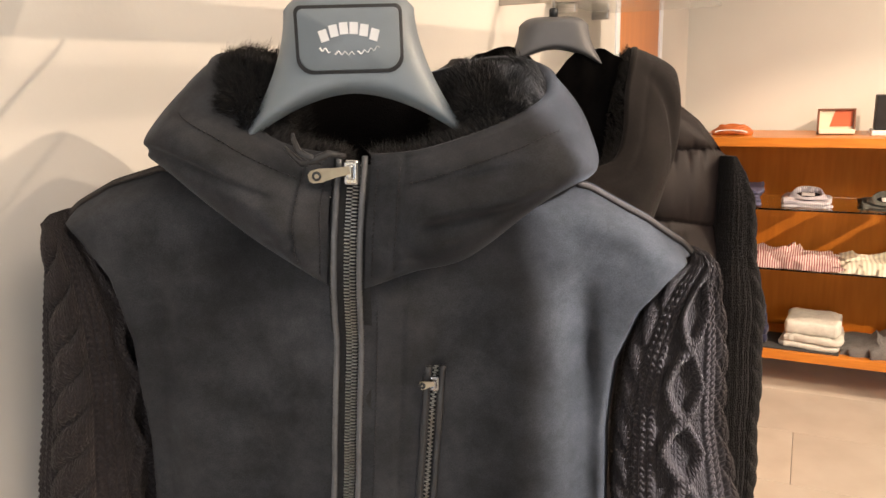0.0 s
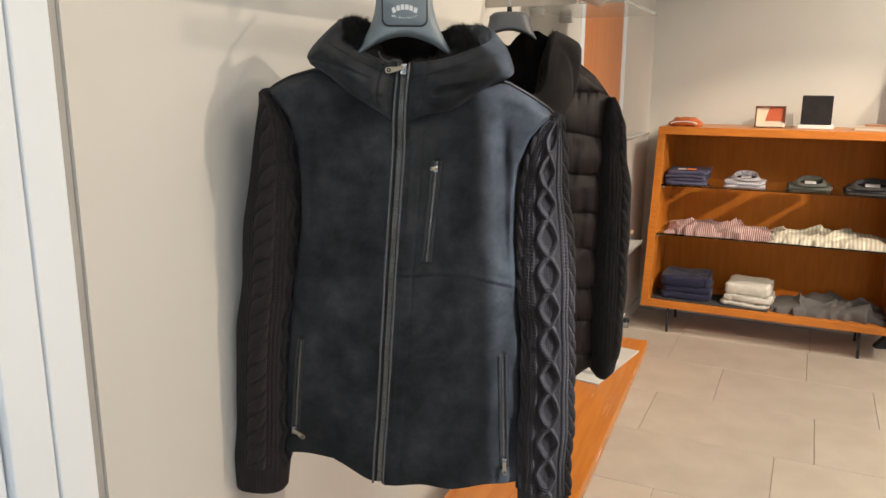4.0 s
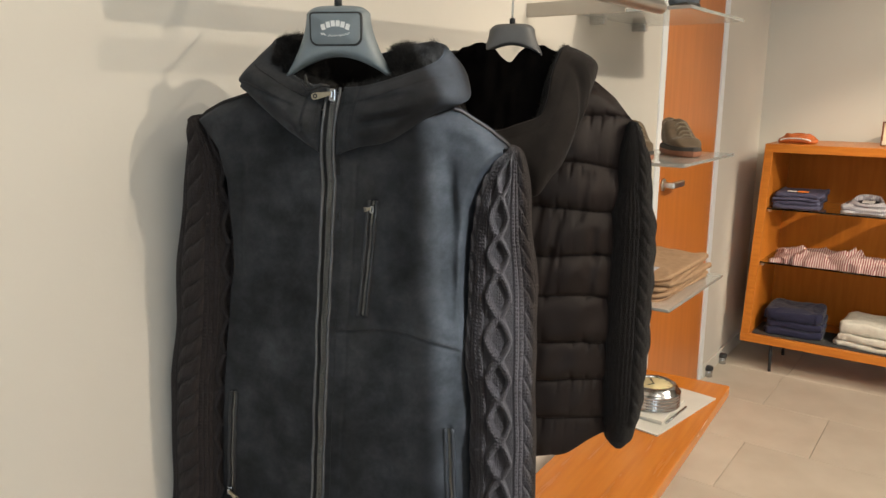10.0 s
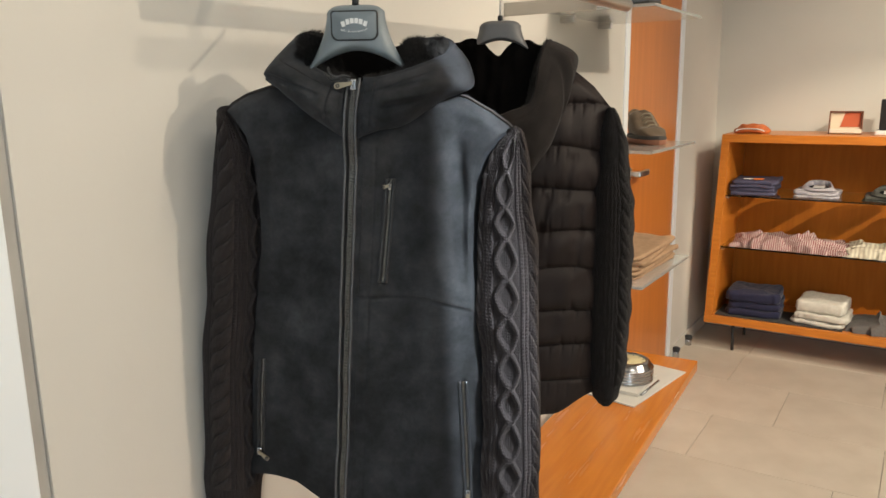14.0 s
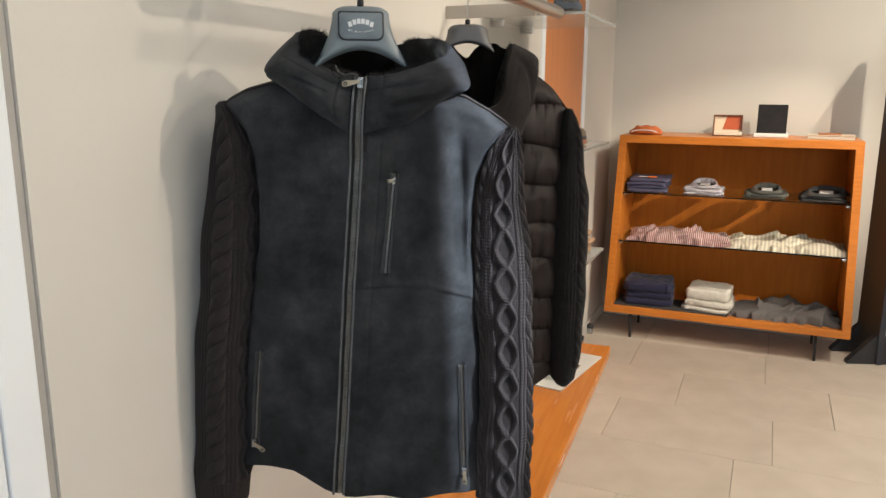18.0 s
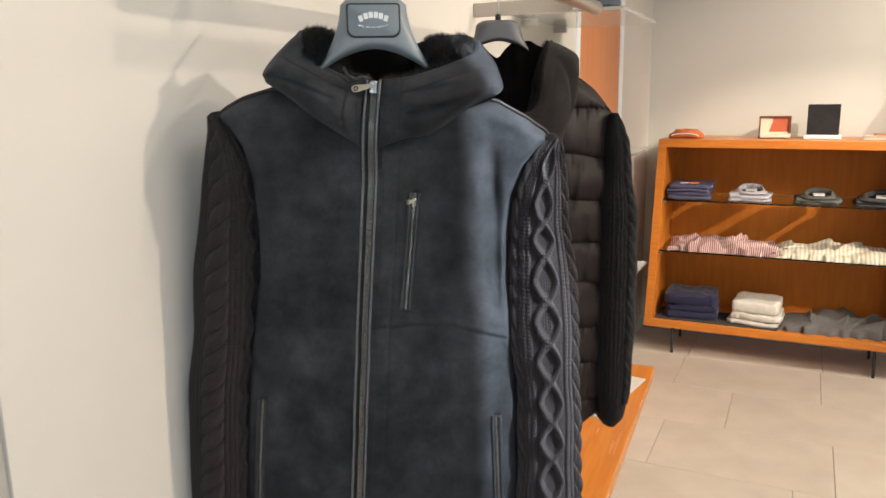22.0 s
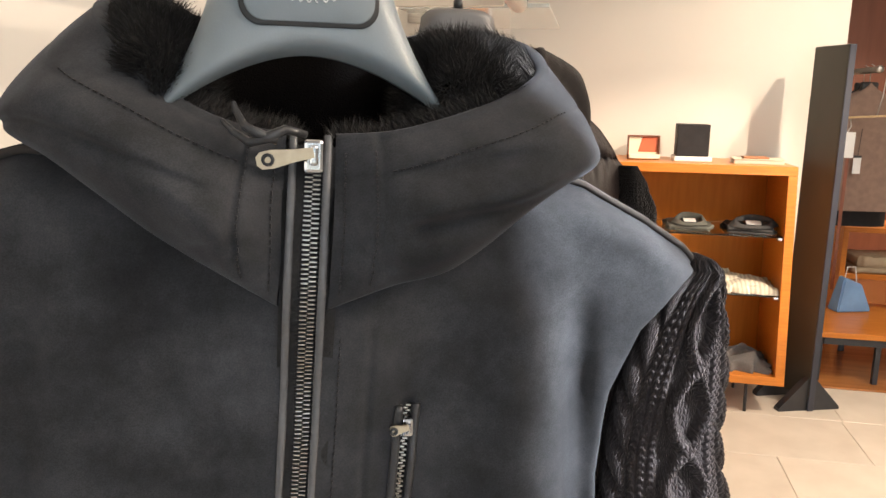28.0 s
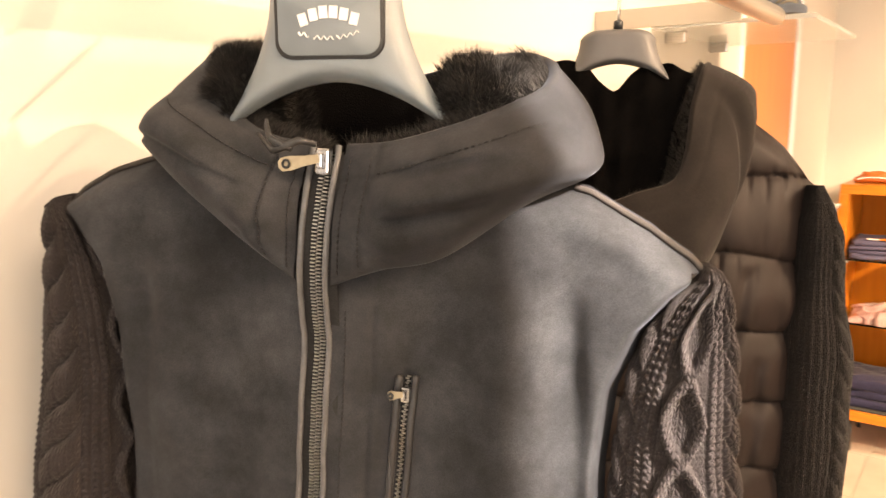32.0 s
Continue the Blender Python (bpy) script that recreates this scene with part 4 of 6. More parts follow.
for _y in (-0.100, 0.10):
    _bm = bmesh.new()
    _q = [(-0.16, 0.0), (0.16, 0.0), (0.16, 0.018), (0.0165, 0.17), (-0.0165, 0.17), (-0.16, 0.018)]
    _f = [_bm.verts.new((x, _y, z - 0.003)) for x, z in _q]
    _face = _bm.faces.new(_f)
    _ex = bmesh.ops.extrude_face_region(_bm, geom=[_face])
    bmesh.ops.translate(_bm, verts=[g for g in _ex["geom"] if isinstance(g, bmesh.types.BMVert)], vec=(0, 0.04, 0))
    part("foot", _bm, BLACK_METAL, SCR, "black trapezoid foot")

# ---- next room seen past the wall ----
tagged(block("wood_platform", (1.16, 4.30, -0.002), (5.1, 7.39, 0.012), mat("glossy_wood_floor", (0.42, 0.17, 0.05), (0.34, 0.13, 0.038), rough=0.18, scale=5, stretch=(0.5, 5, 5), coat=0.5), bevel=0.003), "glossy orange-brown wooden floor of the next room", "floor", kind="structure")
tagged(block("wood_panel_wall", (1.16, 7.30, 0.031), (4.2, 7.395, HC), mat("red_brown_panel", (0.26, 0.085, 0.04), (0.21, 0.068, 0.03), rough=0.45, scale=4, stretch=(4, 4, 0.4)), bevel=0.0), "red-brown wooden wall panelling", "wall panel", kind="structure")
# ---- first jacket: suede with cable-knit sleeves ----


def sleeve(name, parent, side, path, d_angle, material, z0, seed, cols=260, rows=500, plain=False, warp=None):
    """A knitted sleeve: a flattened tube with diamonds, ribs and rope cables standing out from it.
    path: heights, outer edge, inner edge, half depth and middle depth. side: -1 or 1 of the jacket."""
    zs, outer, inner, half, mid = path
    z = np.linspace(zs[0], zs[-1], rows)
    o, i_, b, c = (lerp_at(z, zs, v) for v in (outer, inner, half, mid))
    a = (o - i_) / 2
    cx = (o + i_) / 2
    phi = np.linspace(0, 2 * np.pi, cols, endpoint=False)
    R = 0.052 if plain else 0.061
    s = ((phi - radians(d_angle) + np.pi) % (2 * np.pi) - np.pi) * R
    S, Z = np.meshgrid(s, z)
    Zp = Z + 0.0025 * wob(S, Z, seed, 0.11)
    A = np.abs(S)
    if side > 0 and not plain:
        # one rib less before the outer cable
        A = np.where(S > 0.043, A + 0.0105, A)
    hgt = np.zeros_like(S)
    per = 0.0585
    # crossing strands that enclose diamonds
    for sg in (1, -1):
        wv = np.cos(np.pi * Zp / per)
        st = sg * 0.0142 * (0.45 * wv + 0.55 * (1 - 2 * np.arccos(np.clip(wv, -1, 1)) / np.pi))
        hgt = np.maximum(hgt, (0.0090 + 0.0010 * np.sin(Z * 2 * np.pi / 0.0046 + sg)) * np.clip(1 - ((S - st) / 0.0050) ** 2, 0, 1) ** 0.6 * (A < 0.022))
    hgt = np.where(A < 0.021, np.maximum(hgt, 0.0007 * (0.5 + 0.5 * np.sin(Z * 2 * np.pi / 0.0042))), hgt)
    # chunky ribs each side of them
    rib = (A >= 0.022) & (A < 0.0535)
    q = np.abs(np.sin((A - 0.022) * np.pi / 0.0105))
    hgt = np.where(rib, 0.0046 * (0.35 + 0.65 * q ** 0.7) * (0.45 + 0.55 * np.abs(np.sin(Z * np.pi / 0.0057)) ** 0.7), hgt)
    # rope cables
    for c0, w0, sgn in ((0.069, 0.016, 1),):
        u = (A - c0) / w0
        inside = np.abs(u) < 1
        ph = (Z * sgn / 0.031 + 0.55 * np.sign(S) * u) % 1.0
        strand = np.clip(1 - (2 * np.abs(ph - 0.5)) ** 3, 0, 1)
        hgt = np.where(inside, (0.0085 if side > 0 else 0.0125) * np.sqrt(np.clip(1 - u * u, 0, 1)) * (0.28 + 0.72 * strand) + 0.0009 * np.abs(np.sin(Z * np.pi / 0.0045)), hgt)
    rest = A > 0.085
    hgt = np.where(rest, 0.0034 * np.abs(np.sin((A - 0.085) * np.pi / 0.0085)) ** 0.7 * (0.6 + 0.4 * np.abs(np.sin(Z * np.pi / 0.0058 + 1.2 * np.floor((A - 0.085) / 0.0085)))), hgt)
    # cuff: plain rib at the lower end
    cuff = smooth01((zs[-1] + 0.055 - Z) / 0.006)
    hgt = hgt * (1 - cuff) + cuff * 0.0016 * np.abs(np.sin(A * np.pi / 0.006))
    if plain:
        hgt = hgt * 0.8
    top = smooth01((zs[0] - Z) / 0.03)
    hgt = hgt * (0.25 + 0.75 * top)
    fold = 0.003 * wob(S * 0.5, Z, seed + 3, 0.16)
    rr = hgt - 0.0055 * top + fold * top
    ang = phi[None, :]
    # angle 0 looks to the front, 90 degrees to the outside
    nx, ny = np.sin(ang), -np.cos(ang)
    bulge = 0.9 if plain else 0.76
    x = cx[:, None] + (a[:, None] + rr) * np.sign(nx) * np.abs(nx) ** bulge
    y = c[:, None] + (b[:, None] + rr) * np.sign(ny) * np.abs(ny) ** bulge
    if warp is not None:
        y = y + j1_twist(x * side, Z) - (0.014 if side > 0 else 0.0) * smooth01((Z - 1.00) / 0.16)
    xs, zw = (x * side, Z) if warp is None else warp(x * side, Z)
    P = np.stack([xs, y, zw - z0], -1)
    lid0 = P[:1].mean(axis=1, keepdims=True).repeat(cols, 1)
    lid1 = P[-1:].mean(axis=1, keepdims=True).repeat(cols, 1) + np.array([0, 0, 0.01])
    UV = np.stack([S, Z], -1)
    return grid(name, np.concatenate([lid0, P, lid1]), material, parent, wrap=True, flip=side > 0, uv=np.concatenate([UV[:1], UV, UV[-1:]]))


def sheet_pair(parent, z0, edge, top, hem, front, back_depth, mat_front, mat_back, splits, n_rows=250, prefix="front_panel", label_back="", warp=None):
    """Front panels between the splits (fractions or lines) and one back panel that meets them at the side seams."""
    out = []
    for (ua, ub, n) in splits:
        v = np.linspace(0, 1, n_rows)
        w = np.linspace(0, 1, n)
        V, Wd = np.meshgrid(v, w, indexing="ij")
        # two rounds: the side edge depends on the height, and the height's limits on the place across
        X = np.zeros_like(V)
        Zz = 0.56 + V * 0.66
        for _ in range(6):
            e = edge(Zz)
            xa = ua(Zz) if callable(ua) else ua * e
            xb = ub(Zz) if callable(ub) else ub * e
            X = xa + (xb - xa) * Wd
            Zz = hem(X) + V * (top(X) - hem(X))
        Y = front(X, Zz)
        rid = smooth01((V - 0.95) / 0.05) ** 2
        sd = smooth01((np.abs(X) / edge(Zz) - 0.93) / 0.07) ** 2
        k = np.maximum(rid, sd)
        Y = Y * (1 - k) + (front(X * 0.9, Zz) + 0.028) * k
        if warp:
            X, Zz = warp(X, Zz)
        out.append(grid(prefix, np.stack([X, Y, Zz - z0], -1), mat_front, parent))
    v = np.linspace(0, 1, 90)
    u = np.linspace(-1, 1, 70)
    V, U = np.meshgrid(v, u, indexing="ij")
    X = np.zeros_like(V)
    Zz = 0.56 + V * 0.66
    for _ in range(6):
        X = U * edge(Zz)
        Zz = hem(X) + 0.012 + V * (top(X) - hem(X) - 0.012)
    Y = front(X * 0.9, Zz) + 0.028 + back_depth * (1 - np.abs(U) ** 3) * np.sqrt(np.clip(1 - V ** 6, 0, 1))
    if warp:
        X, Zz = warp(X, Zz)
    out.append(grid("back_panel", np.stack([X, Y, Zz - z0], -1), mat_back, parent, label_back, flip=True))
    return out


def hood(parent, z0, seam, mid, rim, inner, mat_out, mat_fur, fold, n_a=260, n_t=52, seed=3, blades=9000, fur_len=0.012, sides=False):
    """A hood lying round the collar: seam, bulge and rim lines give the cloth, rim and inner lines the fur lining."""
    a = np.linspace(0, 1, n_a)
    S, M, R, I = (cat(c, a) for c in (seam, mid, rim, inner))
    C = 2 * M - 0.5 * (S + R)
    t = np.linspace(0, 1, n_t)[:, None, None]
    out = (1 - t) ** 2 * S + 2 * t * (1 - t) * C + t ** 2 * R
    ctr = np.array([0.0, 0.06, 0])
    away = out - ctr
    away[..., 2] = 0
    away /= np.linalg.norm(away, axis=-1, keepdims=True)
    out = out + away * fold(np.broadcast_to(a[None, :], (n_t, n_a)), np.broadcast_to(t[..., 0], (n_t, n_a)))[..., None]
    # rolled rim, then the inside
    inw = I - out[-1]
    inw /= np.linalg.norm(inw, axis=-1, keepdims=True)
    aw = away[-1]
    roll = [out[-1] + np.array([0, 0, 0.0025]) - aw * 0.001, out[-1] + np.array([0, 0, 0.003]) - aw * 0.005, out[-1] + np.array([0, 0, 0.001]) - aw * 0.009, out[-1] + np.array([0, 0, -0.006]) - aw * 0.011]
    P = np.concatenate([(S - away[0] * 0.012 + np.array([0, 0, 0.004]))[None], (S - away[0] * 0.002 - np.array([0, 0, 0.0012]))[None], out, np.array(roll)])
    P[..., 2] -= z0
    cloth = grid("hood_cloth", P, mat_out, parent)
    start = roll[-2]
    tt = np.linspace(0, 1, 16)[:, None, None]
    F = start[None] * (1 - tt) + I[None] * tt
    F = F - aw[None] * (0.012 * np.sin(np.pi * np.clip(tt, 0, 1)) ) * 1.0
    Fl = F.copy()
    Fl[..., 2] -= z0
    # the lining's colour carries the hood's inner shade
    grid("fur_lining", Fl, FUR_SHADED, parent, "dense black fur lining")
    # single hairs
    r = np.random.RandomState(seed)
    ia = r.uniform(0, n_a - 1.001, blades)
    ia = np.where(sides & (np.abs(ia / n_a - 0.5) < 0.10), (ia * 3.7) % (0.40 * n_a), ia)
    it = r.uniform(0, 1, blades) ** 1.3 * 14.9
    i0, j0 = it.astype(int), ia.astype(int)
    fi, fj = (it - i0)[:, None], (ia - j0)[:, None]
    p = (F[i0, j0] * (1 - fi) + F[i0 + 1, j0] * fi) * (1 - fj) + (F[i0, j0 + 1] * (1 - fi) + F[i0 + 1, j0 + 1] * fi) * fj
    nrm = -aw[j0] + np.array([0, 0, 0.75])
    nrm += r.normal(0, 0.35, (blades, 3))
    nrm /= np.linalg.norm(nrm, axis=1, keepdims=True)
    sidev = np.cross(nrm, r.normal(0, 1, (blades, 3)))
    sidev /= np.linalg.norm(sidev, axis=1, keepdims=True)
    ln = fur_len * r.uniform(0.6, 1.25, (blades, 1))
    base = p - nrm * 0.002
    verts = np.stack([base - sidev * 0.00045, base + sidev * 0.00045, base + nrm * ln + r.normal(0, 0.0015, (blades, 3))], 1).reshape(-1, 3)
    verts[:, 2] -= z0
    fur = raw("fur_hairs", verts, [(3 * k, 3 * k + 1, 3 * k + 2) for k in range(blades)], mat_fur, parent, "", False)
    tagged(fur, kind="stuff")
    return out


def bars_along(name, line, size, pitch, material, parent, z0, y_off=0.0, label="", alternate=0.0):
    """Small bars set along a line of places (teeth of a zip, stitches), joined in one mesh."""
    pts = np.asarray(line, dtype=float)
    d = np.concatenate([[0], np.cumsum(np.linalg.norm(np.diff(pts, axis=0), axis=1))])
    n = int(d[-1] / pitch)
    s = (np.arange(n) + 0.5) * pitch
    p = np.stack([np.interp(s, d, pts[:, k]) for k in range(3)], -1)
    tg = np.gradient(p, axis=0)
    tg /= np.linalg.norm(tg, axis=1, keepdims=True)
    nr = np.cross(tg, np.array([0, -1.0, 0]))
    nr /= np.maximum(np.linalg.norm(nr, axis=1, keepdims=True), 1e-6)
    ny = np.array([0, -1.0, 0])
    wx, wt, wy = size
    verts, faces = [], []
    for k in range(n):
        c = p[k] + nr[k] * (alternate * (1 if k % 2 else -1)) + ny * y_off
        b = len(verts)
        for sy in (0, 1):
            for sx, st in ((-1, -1), (1, -1), (1, 1), (-1, 1)):
                sh = 0.8 if sy else 1.0
                q = c + nr[k] * sx * wx / 2 * sh + tg[k] * st * wt / 2 * sh + ny * wy * sy
                verts.append((q[0], q[1], q[2] - z0))
        faces += [(b + 4, b + 5, b + 6, b + 7), (b, b + 1, b + 5, b + 4), (b + 1, b + 2, b + 6, b + 5), (b + 2, b + 3, b + 7, b + 6), (b + 3, b, b + 4, b + 7)]
    ob = raw(name, verts, faces, material, parent, label, False)
    tagged(ob, kind="stuff")
    return ob


def ribbon(name, line, width, material, parent, z0, lift=0.001, label=""):
    pts = np.asarray(line, dtype=float)
    tg = np.gradient(pts, axis=0)
    tg /= np.linalg.norm(tg, axis=1, keepdims=True)
    nr = np.cross(tg, np.array([0, -1.0, 0]))
    nr /= np.maximum(np.linalg.norm(nr, axis=1, keepdims=True), 1e-6)
    rows = [pts + nr * width * k + np.array([0, -lift * (1 - (2 * k) ** 4), -z0]) for k in (-0.5, -0.25, 0, 0.25, 0.5)]
    return grid(name, np.array(rows), material, parent, label)


JZ = 0.50
J1 = tagged(new("suede_jacket"), "anthracite suede hooded jacket with cable-knit sleeves, zipped, on a hanger", "jacket")
J1.matrix_world = Matrix.Translation((-0.193, 0.548, 0.682)) @ Matrix.Rotation(radians(-4.9), 4, "X") @ Matrix.Rotation(radians(20.7), 4, "Z") @ Matrix.Diagonal((1.03, 1.03, 1.03, 1))


def j1_edge(z):
    return lerp_at(z, (1.30, 1.207, 1.19, 1.165, 1.12, 1.06, 0.98, 0.88, 0.75, 0.60, 0.5), (0.238, 0.238, 0.220, 0.200, 0.186, 0.181, 0.183, 0.200, 0.212, 0.222, 0.225))


def j1_top(x):
    return np.interp(np.abs(x), (0, 0.07, 0.12, 0.16, 0.20, 0.226, 0.238), (1.225, 1.240, 1.253, 1.252, 1.236, 1.220, 1.207))


def j1_hem(x):
    return np.interp(x, (-0.23, -0.12, -0.095, -0.06, -0.03, 0.0, 0.10, 0.20, 0.23), (0.572, 0.574, 0.563, 0.541, 0.533, 0.533, 0.540, 0.552, 0.556)) + 0.002 * np.sin(x * 60)


def j1_zip(z):
    return lerp_at(z, (1.257, 1.10, 0.928, 0.70, 0.552, 0.5), (-0.0065, -0.0115, -0.0195, -0.0275, -0.034, -0.036))


def j1_twist(x, z):
    """The shoulders hang turned a little further round than the hem."""
    return np.where(x > 0, x, 0.25 * x) * 0.06 * (2 * smooth01((z - 0.85) / 0.30) - 1)


def j1_front(x, z):
    """Depth of the jacket's front (towards its back) with its folds, seams and dents."""
    y = lerp_at(z, (1.30, 1.22, 1.15, 1.05, 0.95, 0.85, 0.70, 0.60, 0.5), (0.004, -0.010, -0.014, -0.010, 0.0, 0.008, 0.020, 0.026, 0.030))
    ax = np.abs(x)
    rt = np.where(x > 0, 1.0, 0.8)
    y = y + rt * (0.014 * np.clip((ax - 0.108) / 0.085, 0, 1.4) ** 1.35) * (0.30 + 0.70 * smooth01((1.20 - z) / 0.10)) - 0.008 * np.exp(-(x / 0.09) ** 2)
    # armhole hollows and the ridges beside them
    for sg, amp in ((1, 1.0), (-1, 0.55)):
        xx = x * sg
        up = smooth01((z - 0.92) / 0.10) * smooth01((1.20 - z) / 0.05)
        y = y + amp * up * (0.011 * np.exp(-((xx - 0.158 - 0.06 * (1.10 - z)) / 0.011) ** 2) - 0.005 * np.exp(-((xx - 0.118 - 0.06 * (1.10 - z)) / 0.022) ** 2))
    # long soft folds that fall from chest to hem
    low = smooth01((1.05 - z) / 0.25)
    y = y + low * (0.0045 * np.sin(x * 34 + 0.8 * np.sin(z * 5) + 0.4) + 0.003 * np.sin(x * 61 - z * 4)) * (1 - np.exp(-((x - j1_zip(z)) / 0.04) ** 2))
    y = y + 0.0022 * wob(x, z, 41, 0.12) + 0.0010 * wob(x, z, 42, 0.045)
    # a shallow hollow beside the zip, shoulders that come forward
    y = y + 0.016 * np.exp(-((x - 0.062) / 0.040) ** 2 - ((z - 1.05) / 0.14) ** 2) + 0.010 * np.exp(-((x + 0.085) / 0.045) ** 2 - ((z - 1.02) / 0.16) ** 2)
    y = y - np.where(x > 0, 0.012, 0.0) * smooth01((ax - 0.13) / 0.09) * smooth01((z - 1.08) / 0.10)
    # waist seam and yoke seam on the wearer's left
    zs = np.interp(x, (-0.03, 0.0, 0.11, 0.15, 0.20), (0.914, 0.915, 0.921, 0.912, 0.900))
    on = smooth01((x - j1_zip(z) - 0.008) / 0.004)
    y = y + on * (0.0020 * np.exp(-((z - zs) / 0.0018) ** 2) - 0.0016 * np.exp(-((z - zs - 0.006) / 0.004) ** 2))
    zl = 0.918 + 0.01 * np.sin(x * 14)
    y = y + (1 - on) * 0.0009 * np.exp(-((z - zl) / 0.002) ** 2)
    # placket line beside the zip
    xp = j1_zip(z) + 0.036
    y = y + 0.0013 * np.exp(-((x - xp) / 0.0022) ** 2) * (z < 1.16)
    # puckers round the pocket slits
    for x0, z0, x1, z1 in ((0.049, 1.112, 0.038, 0.941), (-0.180, 0.793, -0.192, 0.607), (0.173, 0.790, 0.186, 0.580)):
        xx = x0 + (x1 - x0) * np.clip((z - z0) / (z1 - z0), 0, 1)
        inz = smooth01((z0 + 0.004 - z) / 0.006) * smooth01((z - z1 + 0.004) / 0.006)
        y = y + inz * (0.004 * np.exp(-((x - xx) / 0.0045) ** 4) - 0.0015 * np.exp(-((x - xx) / 0.016) ** 2))
    return y + j1_twist(x, z)


def j1_warp(x, z):
    """The jacket hangs unevenly: one shoulder higher and wider, the other lower."""
    w = smooth01((np.abs(x) - 0.10) / 0.12)
    up = smooth01((z - 0.85) / 0.20)
    return x + np.where(x < 0, -0.006, 0.002) * w * up, z + np.where(x < 0, 0.007, -0.014) * w * smooth01((z - 0.98) / 0.2)


def on_front(x, z, lift=0.0):
    return np.array([x, float(j1_front(np.array(x), np.array(z))) - lift, z])


sheet_pair(J1, JZ, j1_edge, j1_top, j1_hem, j1_front, 0.085, SUEDE, SUEDE,
           ((-1.0, lambda z: j1_zip(z) - 0.0120, 96), (lambda z: j1_zip(z) + 0.0088, 1.0, 106)), warp=j1_warp)


def zip_depth(z):
    """The zip follows the chest and, above it, the front edge of the hood."""
    base = float(j1_front(j1_zip(z), np.array(z)))
    k = float(np.interp(z, (1.135, 1.165), (0, 1)))
    return base * (1 - k) + k * float(np.interp(z, (1.158, 1.185, 1.21, 1.235, 1.262), (-0.029, -0.0335, -0.0335, -0.0295, -0.0215)))


_zl = [(float(j1_zip(z)), zip_depth(z) + 0.0022, z) for z in np.linspace(1.2585, 0.537, 160)]
ribbon("zip_tape", _zl, 0.030, TAPE, J1, JZ, 0.0005, "black woven zip tape")
bars_along("zip_teeth", [(x, y - 0.0006, z) for x, y, z in _zl], (0.0043, 0.00088, 0.0020), 0.00127, NICKEL, J1, JZ, 0.0, "polished nickel zip teeth", alternate=0.0020)
for _sg, _of in ((-1, 0.0108), (1, 0.0072)):
    _ln = [(float(j1_zip(z)) + _sg * _of, zip_depth(z) - 0.0006, z - JZ) for z in np.linspace(1.264, 0.535, 120)]
    tube("zip_piping", _ln, 0.0023, PIPING, J1, "black leather piping", n=8)
bars_along("placket_stitches", [on_front(float(j1_zip(z)) + 0.0185, z, 0.0) for z in np.linspace(1.155, 0.54, 90)], (0.0010, 0.0028, 0.0007), 0.0042, THREAD, J1, JZ)
bars_along("yoke_stitches", [on_front(x, float(np.interp(x, (-0.03, 0.0, 0.11, 0.15, 0.20), (0.914, 0.915, 0.921, 0.912, 0.900))) + 0.005) for x in np.linspace(0.0, 0.178, 40)], (0.0010, 0.0028, 0.0007), 0.0042, THREAD, J1, JZ)


def zip_slider(parent, x, y, z, turn, pull, size=1.0):
    """Slider and pull tab of a zip, hanging over to one side."""
    s = size
    ob = part("zip_slider", box(box(bmesh.new(), (-0.0055 * s, -0.0065, -0.010 * s), (0.0055 * s, 0.001, 0.008 * s), 0.0018), (-0.0025 * s, -0.0105, -0.006 * s), (0.0025 * s, -0.006, 0.005 * s), 0.0015), CHROME, parent, "polished zip slider")
    ob.location = (x, y, z - JZ)
    bm = bmesh.new()
    L = pull
    q = [(-0.0028, 0), (0.0028, 0), (0.0034, -0.35 * L), (0.0050, -0.72 * L), (0.0046, -0.92 * L), (0.0022, -L), (-0.0022, -L), (-0.0046, -0.92 * L), (-0.0050, -0.72 * L), (-0.0034, -0.35 * L)]
    f = bm.faces.new([bm.verts.new((a * s, 0, b)) for a, b in q])
    e = bmesh.ops.extrude_face_region(bm, geom=[f])
    bmesh.ops.translate(bm, verts=[g for g in e["geom"] if isinstance(g, bmesh.types.BMVert)], vec=(0, -0.0016, 0))
    pl = part("pull_tab", bm, BRASS, ob, "flat nickel pull tab")
    pl.matrix_local = pose(0, -0.009, 0.001, 0, turn, 0)
    ring = tube("pull_hole", [(0.0026 * s * math.cos(t), -0.0022, -0.80 * L + 0.0026 * s * math.sin(t)) for t in np.linspace(0, 6.3, 16)], 0.0009, HANGER_DARK, ob, "dark eyelet", n=6)
    ring.matrix_local = pose(0, -0.009, 0.001, 0, turn, 0)
    return ob


_zt = (float(j1_zip(np.array(1.252))), -0.0265, 1.254)
zip_slider(J1, _zt[0], _zt[1], _zt[2], 79, 0.029, 0.95)
